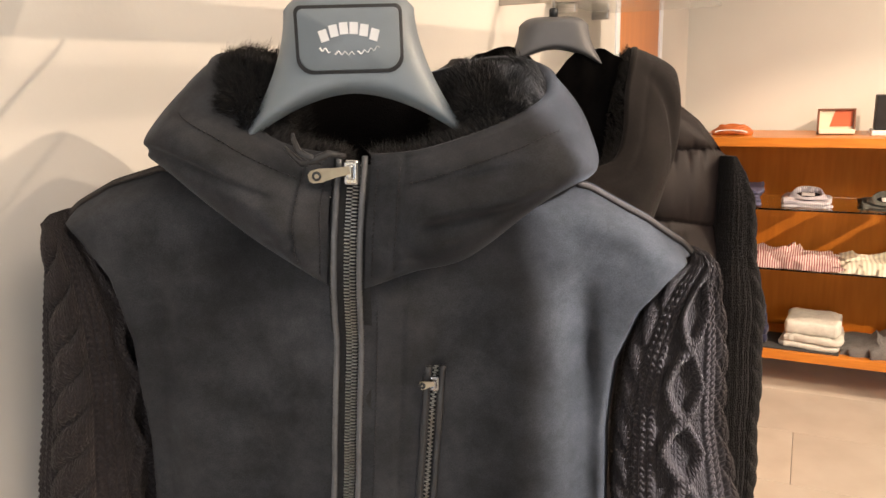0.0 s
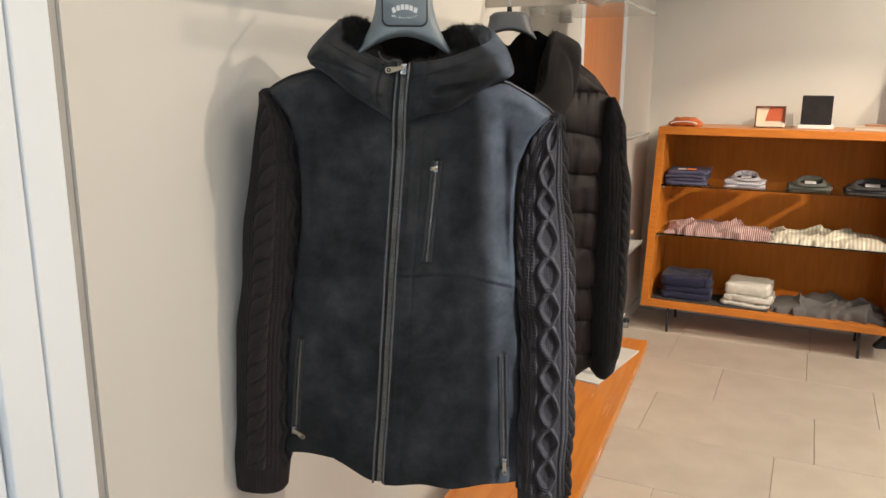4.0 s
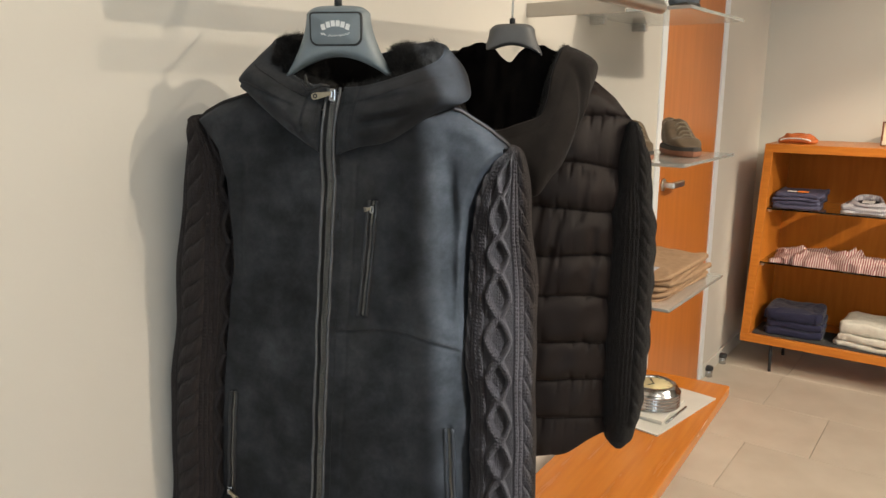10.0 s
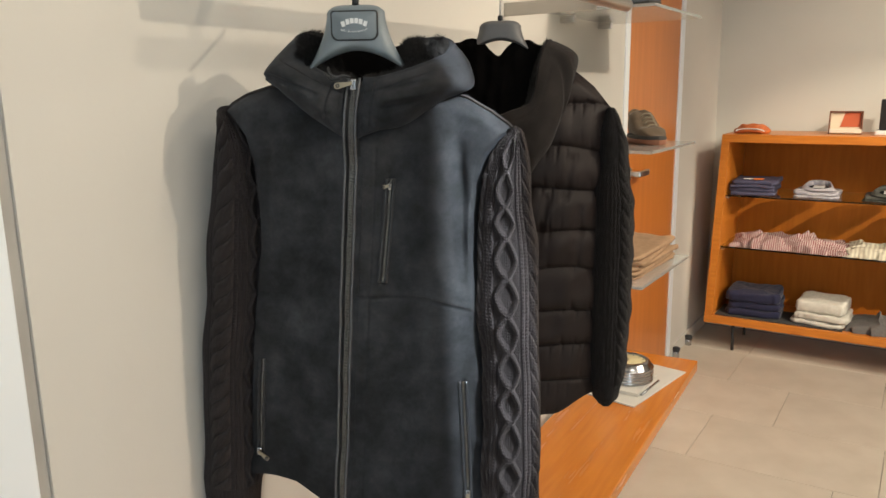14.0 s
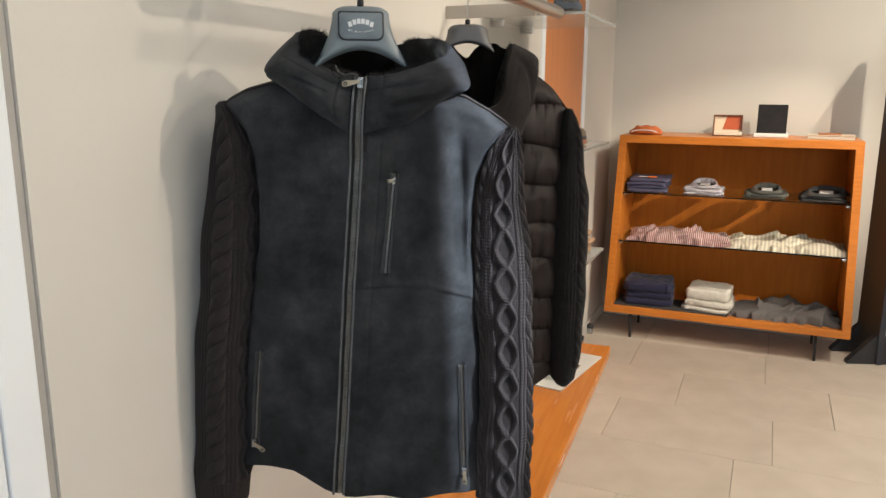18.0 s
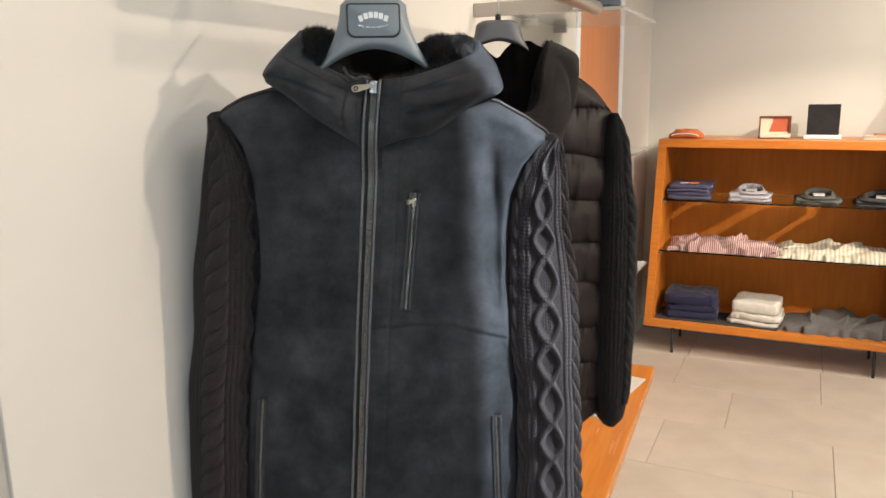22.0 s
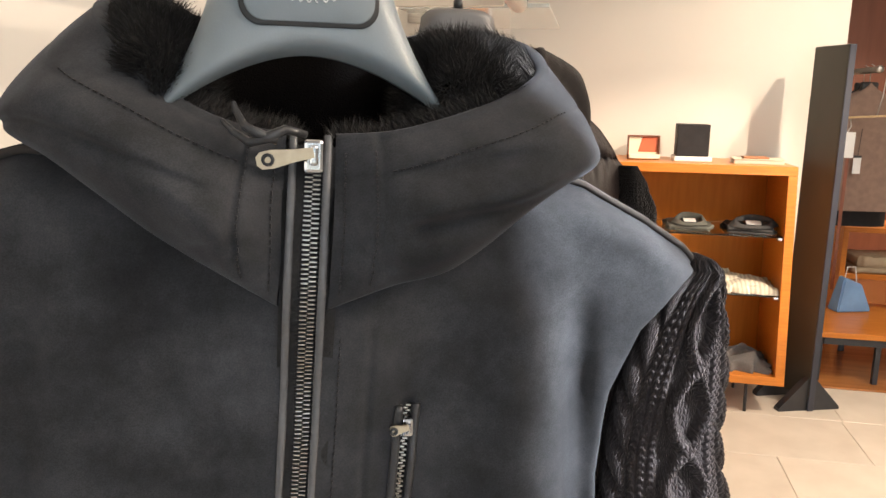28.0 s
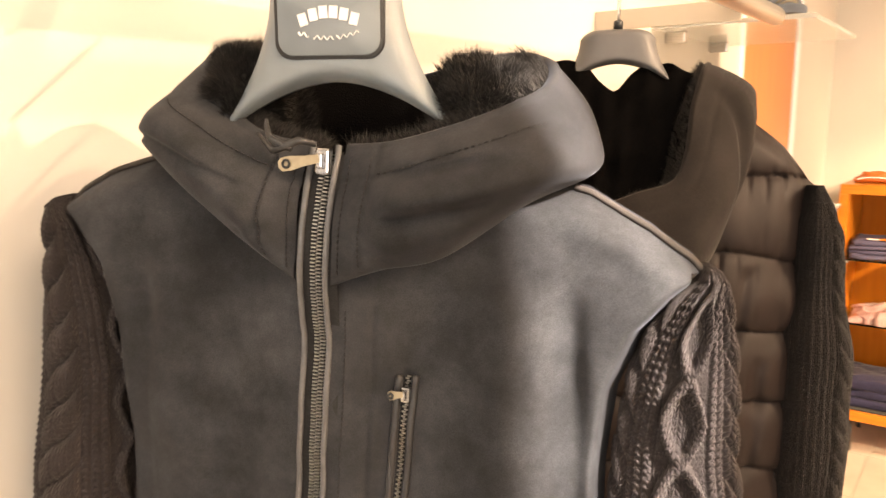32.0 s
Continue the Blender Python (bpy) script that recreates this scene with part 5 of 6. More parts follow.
# thin leather thong knotted through the pull
_k0 = Vector((_zt[0] - 0.022, _zt[1] - 0.010, _zt[2] - JZ + 0.004))
tube("leather_thong", [_k0 + Vector(v) for v in ((0.018, 0.004, 0.006), (0.008, -0.002, 0.008), (0.0, -0.004, 0.004), (-0.010, -0.002, 0.001), (-0.018, 0.003, 0.006), (-0.024, 0.004, 0.012))], [0.002, 0.0026, 0.003, 0.0026, 0.002, 0.0012], LEATHER, J1, "knotted dark leather thong", n=7)
tube("leather_thong", [_k0 + Vector(v) for v in ((0.004, -0.003, 0.002), (-0.006, -0.005, 0.006), (-0.012, -0.003, 0.009), (-0.017, 0.002, 0.017), (-0.018, 0.004, 0.021))], [0.002, 0.0026, 0.0022, 0.0018, 0.0011], LEATHER, J1, "knotted dark leather thong", n=7)


def zip_pocket(x0, z0, x1, z1, width, at_top, turn, pull, size=0.8):
    zz = np.linspace(z0, z1, 40)
    xx = np.interp(zz, (z1, z0), (x1, x0))
    mid_ = [on_front(float(x), float(z)) for x, z in zip(xx, zz)]
    ribbon("pocket_tape", [(p[0], p[1] - 0.0002, p[2]) for p in mid_], width * 0.75, TAPE, J1, JZ, 0.0004, "black zip tape")
    bars_along("pocket_teeth", [(p[0], p[1] - 0.0012, p[2]) for p in mid_], (0.0032, 0.0010, 0.0012), 0.0017, NICKEL, J1, JZ, 0.0, "fine nickel teeth", alternate=0.0007)
    for sg in (-1, 1):
        ln = [on_front(float(x) + sg * width * 0.42, float(z), 0.0006) - np.array([0, 0, JZ]) for x, z in zip(xx, zz)]
        tube("pocket_lip", ln, 0.0029, LEATHER, J1, "black leather pocket lip", n=8)
    xe, ze = (x0, z0 - 0.012) if at_top else (x1, z1 + 0.010)
    pe = on_front(xe, ze, 0.003)
    zip_slider(J1, pe[0], pe[1], pe[2], turn, pull, size)


zip_pocket(0.049, 1.111, 0.038, 0.943, 0.0125, True, 78, 0.011, 0.62)
zip_pocket(-0.180, 0.791, -0.192, 0.609, 0.0115, False, -55, 0.024)
zip_pocket(0.173, 0.788, 0.186, 0.582, 0.0125, False, -6, 0.024)

_path = ((1.213, 1.210, 1.203, 1.19, 1.165, 1.13, 1.08, 1.00, 0.92, 0.80, 0.725, 0.65, 0.540, 0.492),
         (0.236, 0.243, 0.249, 0.254, 0.258, 0.262, 0.268, 0.280, 0.289, 0.297, 0.300, 0.304, 0.306, 0.304),
         (0.234, 0.234, 0.231, 0.216, 0.202, 0.190, 0.183, 0.184, 0.190, 0.203, 0.206, 0.206, 0.208, 0.212),
         (0.006, 0.020, 0.030, 0.040, 0.048, 0.054, 0.058, 0.060, 0.060, 0.058, 0.056, 0.054, 0.052, 0.048),
         (0.028, 0.027, 0.028, 0.034, 0.041, 0.047, 0.053, 0.056, 0.057, 0.059, 0.061, 0.064, 0.067, 0.068))
sleeve("knit_sleeve", J1, 1, _path, 2, KNIT, JZ, 5, warp=j1_warp)
_left = list(_path)
_left[1] = tuple(o + 0.006 * min(1.0, max(0.0, (1.19 - z) / 0.16)) for z, o in zip(_path[0], _path[1]))
sleeve("knit_sleeve", J1, -1, _left, -66, KNIT, JZ, 9, warp=j1_warp)

# hood of the first jacket: lines from the zip on one side round the back to the zip on the other
_seam = [(-0.025, -0.031, 1.175), (-0.053, -0.031, 1.191), (-0.091, -0.02, 1.212), (-0.135, 0.004, 1.241), (-0.16, 0.03, 1.256), (-0.15, 0.075, 1.262), (-0.09, 0.115, 1.262), (0, 0.125, 1.262), (0.09, 0.115, 1.262), (0.143, 0.075, 1.256), (0.152, 0.03, 1.248), (0.124, 0.004, 1.232), (0.075, -0.02, 1.196), (0.036, -0.031, 1.186), (0.0015, -0.031, 1.173)]
_mid = [(-0.023, -0.034, 1.21), (-0.058, -0.053, 1.228), (-0.102, -0.05, 1.252), (-0.148, -0.03, 1.272), (-0.171, 0.02, 1.280), (-0.166, 0.08, 1.300), (-0.105, 0.14, 1.3), (0, 0.15, 1.3), (0.105, 0.14, 1.3), (0.160, 0.08, 1.284), (0.164, 0.02, 1.266), (0.141, -0.031, 1.259), (0.092, -0.052, 1.238), (0.042, -0.053, 1.22), (0.0035, -0.034, 1.21)]
_rim = [(-0.021, -0.02, 1.2625), (-0.05, -0.022, 1.2665), (-0.078, -0.018, 1.278), (-0.105, -0.006, 1.298), (-0.128, 0.022, 1.325), (-0.127, 0.066, 1.341), (-0.082, 0.1, 1.338), (0, 0.108, 1.322), (0.088, 0.1, 1.34), (0.128, 0.066, 1.33), (0.134, 0.022, 1.309), (0.112, -0.006, 1.292), (0.082, -0.018, 1.2785), (0.04, -0.022, 1.266), (0.005, -0.02, 1.2625)]
_inn = [(-0.0175, 0, 1.235), (-0.04, 0, 1.235), (-0.06, 0.004, 1.235), (-0.078, 0.014, 1.235), (-0.085, 0.034, 1.24), (-0.08, 0.06, 1.24), (-0.05, 0.082, 1.235), (0, 0.088, 1.225), (0.05, 0.082, 1.235), (0.082, 0.06, 1.24), (0.09, 0.034, 1.24), (0.078, 0.014, 1.235), (0.058, 0.004, 1.235), (0.03, 0, 1.235), (0.0025, 0, 1.235)]


def j1_fold(a, t):
    w = np.sin(np.pi * t)
    f = 0.0030 * w * wob(a * 0.9, t * 0.12, 77, 0.10)
    # diagonal creases on the wearer's left side
    r = smooth01((a - 0.80) / 0.06) * smooth01((0.940 - a) / 0.03)
    for c0, sl, dep, wd in ((0.36, 1.5, 0.0075, 0.075), (0.70, 1.2, 0.0060, 0.055)):
        f = f - r * dep * np.exp(-((t - c0 - sl * (a - 0.86)) / wd) ** 2) * w + r * dep * 0.8 * np.exp(-((t - c0 - sl * (a - 0.86) - 0.13) / (wd * 1.3)) ** 2) * w
    l = smooth01((0.30 - a) / 0.05) * smooth01((a - 0.06) / 0.03)
    f = f - l * 0.0050 * np.exp(-((t - 0.50 + 1.4 * (a - 0.13)) / 0.06) ** 2) * w
    # chin guard panels beside the zip, and a crease that runs out of each
    for c0 in (0.052, 0.948):
        f = f - 0.0030 * np.exp(-((a - c0) / 0.0045) ** 2) * smooth01((t - 0.06) / 0.05)
    f = f - 0.0020 * np.exp(-((t - 0.30 - 5.5 * (a - 0.952)) / 0.05) ** 2) * smooth01((a - 0.90) / 0.02) * smooth01((0.985 - a) / 0.02)
    f = f - 0.0025 * np.exp(-((t - 0.26 + 4.5 * (a - 0.060)) / 0.06) ** 2) * smooth01((0.10 - a) / 0.02) * smooth01((a - 0.02) / 0.02)
    # stitched line under the rim
    f = f - 0.0012 * np.exp(-((t - 0.80) / 0.018) ** 2) * smooth01((np.abs(a - 0.5) - 0.16) / 0.05)
    return f


_hout = hood(J1, JZ, _seam, _mid, _rim, _inn, SUEDE, FUR, j1_fold, blades=60000, fur_len=0.0150, sides=True)
for _cols in (slice(14, 62), slice(198, 246)):
    bars_along("hood_stitches", _hout[42, _cols] + np.array([0, -0.0004, 0]), (0.0010, 0.0028, 0.0007), 0.0042, THREAD, J1, JZ)
for _k in (4, 12, 247, 255):
    bars_along("collar_stitches", _hout[4:50, _k] + np.array([0, -0.0004, 0]), (0.0010, 0.0028, 0.0007), 0.0042, THREAD, J1, JZ)
# shoulder seams, their brown painting warm light on the back suede
for _sg in (-1, 1):
    _pts = []
    for x in np.linspace(0.150, 0.236, 24):
        z = float(j1_top(np.array(x))) - 0.004
        xw, zw = j1_warp(np.array(x * _sg), np.array(z))
        _pts.append((float(xw), float(j1_front(np.array(x * 0.9 * _sg), np.array(z))) + 0.024, float(zw) - JZ + 0.0005))
    tube("shoulder_seam", _pts, 0.0022, WARM_SUEDE, J1, "shoulder seam edge, coloured as warmly lit suede", n=9)



def fur_tuft(parent, at, size, turn, seed, blades=26000, length=0.0125):
    """A thick roll of the hood's fur lining that swells up beside the hanger, made of clumped hairs."""
    r = np.random.RandomState(seed)
    th, ph = np.meshgrid(np.linspace(0, np.pi, 30), np.linspace(0, 2 * np.pi, 44, endpoint=False), indexing="ij")
    n = np.stack([np.sin(th) * np.cos(ph), np.sin(th) * np.sin(ph), np.cos(th)], -1)

    def skin(d):
        k = 1 + 0.10 * np.sin(d[..., 0] * 4.1 + seed) * np.cos(d[..., 2] * 3.3 + seed) + 0.06 * np.sin(d[..., 1] * 7 + d[..., 2] * 6)
        q = d * np.array(size) * k[..., None]
        c, s_ = math.cos(radians(turn)), math.sin(radians(turn))
        return np.stack([q[..., 0] * c - q[..., 1] * s_, q[..., 0] * s_ + q[..., 1] * c, q[..., 2]], -1) + np.array(at)
    grid("fur_roll", skin(n), FUR_SHADED, parent, "thick brown-black fur lining", wrap=True)
    d = r.normal(0, 1, (blades, 3))
    d /= np.linalg.norm(d, axis=1, keepdims=True)
    base = skin(d)
    # hairs lean together in clumps
    lean = np.stack([np.sin(base[:, 1] * 310 + base[:, 2] * 190), np.cos(base[:, 0] * 270 - base[:, 2] * 230), np.sin(base[:, 0] * 240 + base[:, 1] * 260) + 0.5], -1)
    grow = d + 0.55 * lean + r.normal(0, 0.28, (blades, 3))
    grow /= np.linalg.norm(grow, axis=1, keepdims=True)
    side = np.cross(grow, r.normal(0, 1, (blades, 3)))
    side /= np.linalg.norm(side, axis=1, keepdims=True)
    tip = base + grow * length * r.uniform(0.55, 1.25, (blades, 1))
    v = np.stack([base - side * 0.0005, base + side * 0.0005, tip], 1).reshape(-1, 3)
    tagged(raw("fur_hairs", v, [(3 * q, 3 * q + 1, 3 * q + 2) for q in range(blades)], FUR, parent, "", False), kind="stuff")


_inv = J1.matrix_world.inverted()
for _at, _size, _seed in (((-0.131, 0.6935, 1.483), (0.033, 0.049, 0.040), 4), ((-0.293, 0.612, 1.497), (0.022, 0.043, 0.036), 7)):
    fur_tuft(J1, _inv @ Vector(_at), _size, 9.3, _seed)

# ---- hangers ----


def hanger(name, at, turn, top_w, low_w, height, label, plate, rail_y, flare=1.9, sag=0.021):
    """A broad moulded jacket hanger: bell-shaped head, arched underside, sloping arms, steel hook."""
    ob = tagged(new(name), label, "hanger", "jacket hangers")
    ob.matrix_world = pose(*at, 0, 0, turn)
    H = height
    n, r = 81, 34
    u = np.linspace(-1, 1, n)
    v = np.linspace(0, 1, r)
    U, V = np.meshgrid(u, v)
    wt, wb = top_w, low_w
    half = wt + (wb - wt) * V ** flare
    X = U * half
    crown = H - 0.010 * np.abs(U) ** 6 - 0.002 * U ** 2
    arch = 0.021 - sag * np.abs(U) ** 1.8
    Z = crown * (1 - V) + arch * V
    Yf = -0.016 * (1 - np.abs(U) ** 5) * (1 - np.abs(2 * V - 1) ** 10) - 0.004 * V
    front = np.stack([X, Yf, Z], -1)
    Yb = 0.016 * (1 - np.abs(U) ** 5) * (1 - np.abs(2 * V - 1) ** 10)
    backp = np.stack([X, Yb, Z], -1)
    loop = np.concatenate([front, backp[:, ::-1]], axis=1)
    skin = HANGER if plate else HANGER_GREY
    grid("hanger_head", loop, skin, ob, "matt moulded plastic", wrap=True)
    wb = min(wb, 0.088 if plate else 0.066)
    for sg in (-1, 1):
        pts = [(sg * x, 0.002 + y, z) for x, y, z in ((wb * 0.90, 0.012, -0.030), (wb * 0.99, 0.012, -0.045), (wb * 1.45, 0.014, -0.066), (wb * 1.9, 0.018, -0.082))]
        tube("hanger_arm", pts, [0.005, 0.010, 0.013, 0.010], skin, ob, n=14, flat=0.9)
    lathe("hook_collar", [(0, 0), (0.0055, 0), (0.0055, 0.010), (0.0040, 0.012), (0, 0.012)], HANGER_DARK, ob, "dark hook socket", at=(0, 0, H - 0.002), n=16)
    rr = 0.0235
    inv = ob.matrix_world.inverted()
    rc = inv @ Vector((-0.215, rail_y, RZ))
    hk = [(0, 0, H + 0.004), (0, 0, H + 0.02)]
    k0 = Vector(rc)
    arc = [k0 + Vector((math.cos(t) * rr, 0, math.sin(t) * rr)) for t in np.linspace(radians(-60), radians(200), 22)]
    tube("hook", [Vector(h) for h in hk] + arc, 0.0021, STEEL, ob, "bent steel wire hook", n=8)
    if plate:
        pw, ph, cz = 0.0350, 0.0208, H - 0.0335

        def rounded(w_, h_, y_, rad_lo, rad_hi, k=10):
            pts = []
            for cx, cz_, a0, rad in ((w_ - rad_hi, h_ - rad_hi, 0, rad_hi), (-w_ + rad_hi, h_ - rad_hi, 90, rad_hi), (-w_ + rad_lo, -h_ + rad_lo, 180, rad_lo), (w_ - rad_lo, -h_ + rad_lo, 270, rad_lo)):
                for q in np.linspace(a0, a0 + 90, k):
                    pts.append((cx + rad * math.cos(radians(q)), y_, cz + cz_ + rad * math.sin(radians(q))))
            return pts
        yf = -0.0188

        def slab(w_, h_, y0, y1, lo_, hi_, name_, material, lab):
            P = [rounded(w_ - 0.0005, h_ - 0.0005, y0, lo_, hi_), rounded(w_, h_, y0, lo_, hi_), rounded(w_, h_, y1 + 0.0005, lo_, hi_), rounded(w_ - 0.0006, h_ - 0.0006, y1, lo_, hi_)]
            P.append([(0, y1, cz)] * len(P[0]))
            return grid(name_, np.array(P), material, ob, lab, wrap=True, smooth=False)
        slab(pw + 0.0024, ph + 0.0024, yf + 0.006, yf - 0.0014, 0.0115, 0.005, "plate_groove", HANGER_DARK, "dark groove round the plate")
        slab(pw, ph, yf + 0.006, yf - 0.0020, 0.0105, 0.004, "name_plate", HANGER, "flat grey-blue plate with white print")
        yp = yf - 0.0022
        # white print reduced to plain bars: an arched row above, a wavy row below
        for i in range(6):
            c0 = (i - 2.5) * 0.0070
            bm = bmesh.new()
            zc = cz + 0.0075 - 16 * c0 * c0
            box(bm, (-0.0029, yp - 0.0002, -0.0040), (0.0029, yp + 0.0002, 0.0040))
            pl = part("print_bar", bm, PRINT, ob, "white printed bar")
            pl.matrix_local = pose(c0, 0, zc, 0, c0 * 900, 0)
        for a_, b_ in ((-0.0205, -0.0135), (-0.0105, 0.0035), (0.0050, 0.0205)):
            pts = [(x, yp, cz - 0.0095 + 0.0012 * math.sin(x * 1400) - 9 * (x * x)*-1) for x in np.linspace(a_, b_, 24)]
            tube("print_bar", pts, 0.0011, PRINT, ob, "white printed wavy bar", n=5, flat=0.3)
    return ob


hanger("jacket_hanger", (-0.204, 0.615, 1.490), 30, 0.0465, 0.0940, 0.092, "grey-blue plastic jacket hanger with a white-printed plate, on the rail", True, 0.686, 1.75, 0.045)
# ---- second jacket: quilted, seen from its back ----
J2 = tagged(new("quilted_jacket"), "dark brown quilted hooded jacket with black knitted sleeves, seen from behind", "jacket")
J2.matrix_world = Matrix.Translation((-0.211, 1.034, 0.640)) @ Matrix.Rotation(radians(-4.6), 4, "X") @ Matrix.Rotation(radians(20), 4, "Z") @ Matrix.Diagonal((1.05, 1.05, 1.05, 1))
QZ = (1.325, 1.245, 1.157, 1.076, 0.989, 0.911, 0.823, 0.749, 0.672, 0.588)


def j2_edge(z):
    return lerp_at(z, (1.35, 1.242, 1.20, 1.155, 1.03, 0.92, 0.79, 0.68, 0.5), (0.232, 0.232, 0.226, 0.224, 0.234, 0.234, 0.228, 0.232, 0.234))


def j2_top(x):
    return np.interp(np.abs(x), (0, 0.08, 0.13, 0.156, 0.193, 0.227, 0.24), (1.30, 1.322, 1.322, 1.312, 1.283, 1.243, 1.235))


def j2_hem(x):
    return np.interp(x, (-0.23, -0.10, 0.09, 0.15, 0.22), (0.62, 0.585, 0.588, 0.604, 0.640)) + 0.003 * np.sin(x * 70)


def j2_front(x, z):
    y = lerp_at(z, (1.33, 1.24, 1.15, 1.0, 0.8, 0.6, 0.5), (0.010, -0.018, -0.034, -0.040, -0.036, -0.026, -0.02))
    y = y + 0.070 * (np.abs(x) / 0.23) ** 3.2
    q = np.asarray(QZ)
    zz = z + 0.004 * wob(x, z, 61, 0.20)
    i = np.clip(np.searchsorted(-q, -zz) - 1, 0, len(q) - 2)
    f = np.clip((q[i] - zz) / (q[i] - q[i + 1]), 0, 1)
    puff = np.sqrt(np.clip(1 - (2 * f - 1) ** 2, 0, 1))
    sag = puff ** 0.8 * (0.75 + 0.35 * f)
    has = smooth01((1.322 - zz) / 0.02)
    y = y - has * 0.0165 * sag
    # gathers that run out from the quilting seams
    near = np.exp(-(np.minimum(f, 1 - f) / 0.26) ** 2)
    g = np.abs(np.sin(x * 95 + i * 2.1 + 2.2 * np.sin(x * 31 + i)))
    y = y + has * near * 0.0030 * (1 - g) ** 2 * (1 + wob(x, z, 65, 0.08)) + has * 0.0025 * wob(x, z * 0.6, 63, 0.05) * puff
    # a few deep vertical pinches
    for k, (x0, r0, r1) in enumerate(((0.075, 1.04, 1.00), (0.155, 1.10, 1.05), (0.11, 1.02, 0.985), (0.175, 1.00, 0.955), (0.02, 1.10, 1.03), (-0.09, 1.06, 0.99), (0.10, 0.96, 0.92), (0.18, 0.955, 0.92))):
        y = y + 0.0045 * np.exp(-((x - x0 - 0.10 * (z - r0)) / 0.008) ** 2) * smooth01((r0 + 0.05 - z) / 0.02) * smooth01((z - r1 + 0.01) / 0.02)
    return y


sheet_pair(J2, JZ, j2_edge, j2_top, j2_hem, j2_front, 0.115, NYLON, NYLON, ((-1.0, 1.0, 200),), n_rows=300, prefix="quilted_back")
_path2 = ((1.240, 1.22, 1.19, 1.14, 1.05, 0.95, 0.84, 0.74, 0.67, 0.630, 0.612),
          (0.236, 0.248, 0.260, 0.272, 0.286, 0.293, 0.296, 0.295, 0.291, 0.286, 0.270),
          (0.222, 0.214, 0.204, 0.197, 0.193, 0.193, 0.196, 0.203, 0.212, 0.220, 0.236),
          (0.030, 0.044, 0.054, 0.060, 0.064, 0.064, 0.062, 0.058, 0.054, 0.048, 0.034),
          (0.040, 0.042, 0.044, 0.046, 0.048, 0.050, 0.052, 0.054, 0.054, 0.054, 0.054))
sleeve("knit_sleeve", J2, 1, _path2, 118, KNIT_BLACK, JZ, 15, cols=120, rows=230, plain=True)
sleeve("knit_sleeve", J2, -1, _path2, 118, KNIT_BLACK, JZ, 16, cols=120, rows=230, plain=True)

# its hood hangs open over the back; the lines run from one side round the near lip to the other, then behind
_s2 = [(0.0, 0.10, 1.26), (-0.10, 0.095, 1.285), (-0.150, 0.045, 1.30), (-0.155, -0.005, 1.275), (-0.115, -0.045, 1.205), (-0.030, -0.074, 1.130), (0.050, -0.085, 1.108), (0.078, -0.086, 1.100), (0.100, -0.080, 1.132), (0.120, -0.066, 1.165), (0.140, -0.040, 1.235), (0.152, -0.005, 1.292), (0.150, 0.045, 1.318), (0.10, 0.095, 1.30), (0.0, 0.10, 1.26)]
_m2 = [(0.0, 0.115, 1.32), (-0.115, 0.105, 1.335), (-0.160, 0.045, 1.335), (-0.160, -0.030, 1.295), (-0.110, -0.080, 1.235), (-0.032, -0.104, 1.175), (0.040, -0.112, 1.162), (0.078, -0.114, 1.165), (0.102, -0.106, 1.190), (0.125, -0.088, 1.225), (0.142, -0.050, 1.290), (0.150, -0.012, 1.335), (0.148, 0.045, 1.350), (0.112, 0.105, 1.335), (0.0, 0.115, 1.32)]
_r2 = [(0.0, 0.085, 1.335), (-0.080, 0.080, 1.350), (-0.118, 0.040, 1.360), (-0.128, -0.010, 1.345), (-0.110, -0.055, 1.290), (-0.055, -0.082, 1.225), (-0.005, -0.090, 1.208), (0.040, -0.092, 1.222), (0.074, -0.088, 1.236), (0.086, -0.078, 1.265), (0.090, -0.060, 1.315), (0.100, -0.030, 1.358), (0.104, 0.020, 1.370), (0.075, 0.080, 1.345), (0.0, 0.085, 1.335)]
_i2 = [(0.0, 0.050, 1.25), (-0.055, 0.048, 1.25), (-0.075, 0.026, 1.25), (-0.080, 0.0, 1.24), (-0.070, -0.022, 1.215), (-0.035, -0.034, 1.19), (0.0, -0.038, 1.18), (0.028, -0.038, 1.18), (0.045, -0.034, 1.19), (0.054, -0.026, 1.21), (0.058, -0.012, 1.23), (0.062, 0.004, 1.245), (0.064, 0.022, 1.25), (0.050, 0.048, 1.25), (0.0, 0.050, 1.25)]


def j2_fold(a, t):
    w = np.sin(np.pi * np.clip(t, 0, 1))
    f = 0.0022 * w * wob(a * 0.9, t * 0.12, 91, 0.09)
    f = f - 0.0045 * w * np.exp(-((a - 0.66 - 0.10 * t) / 0.012) ** 2) + 0.004 * w * np.exp(-((a - 0.70 - 0.08 * t) / 0.02) ** 2)
    return f - 0.0012 * np.exp(-((t - 0.86) / 0.02) ** 2)


hood(J2, JZ, _s2, _m2, _r2, _i2, SUEDE_BROWN, FUR, j2_fold, blades=20000, fur_len=0.009, seed=8)
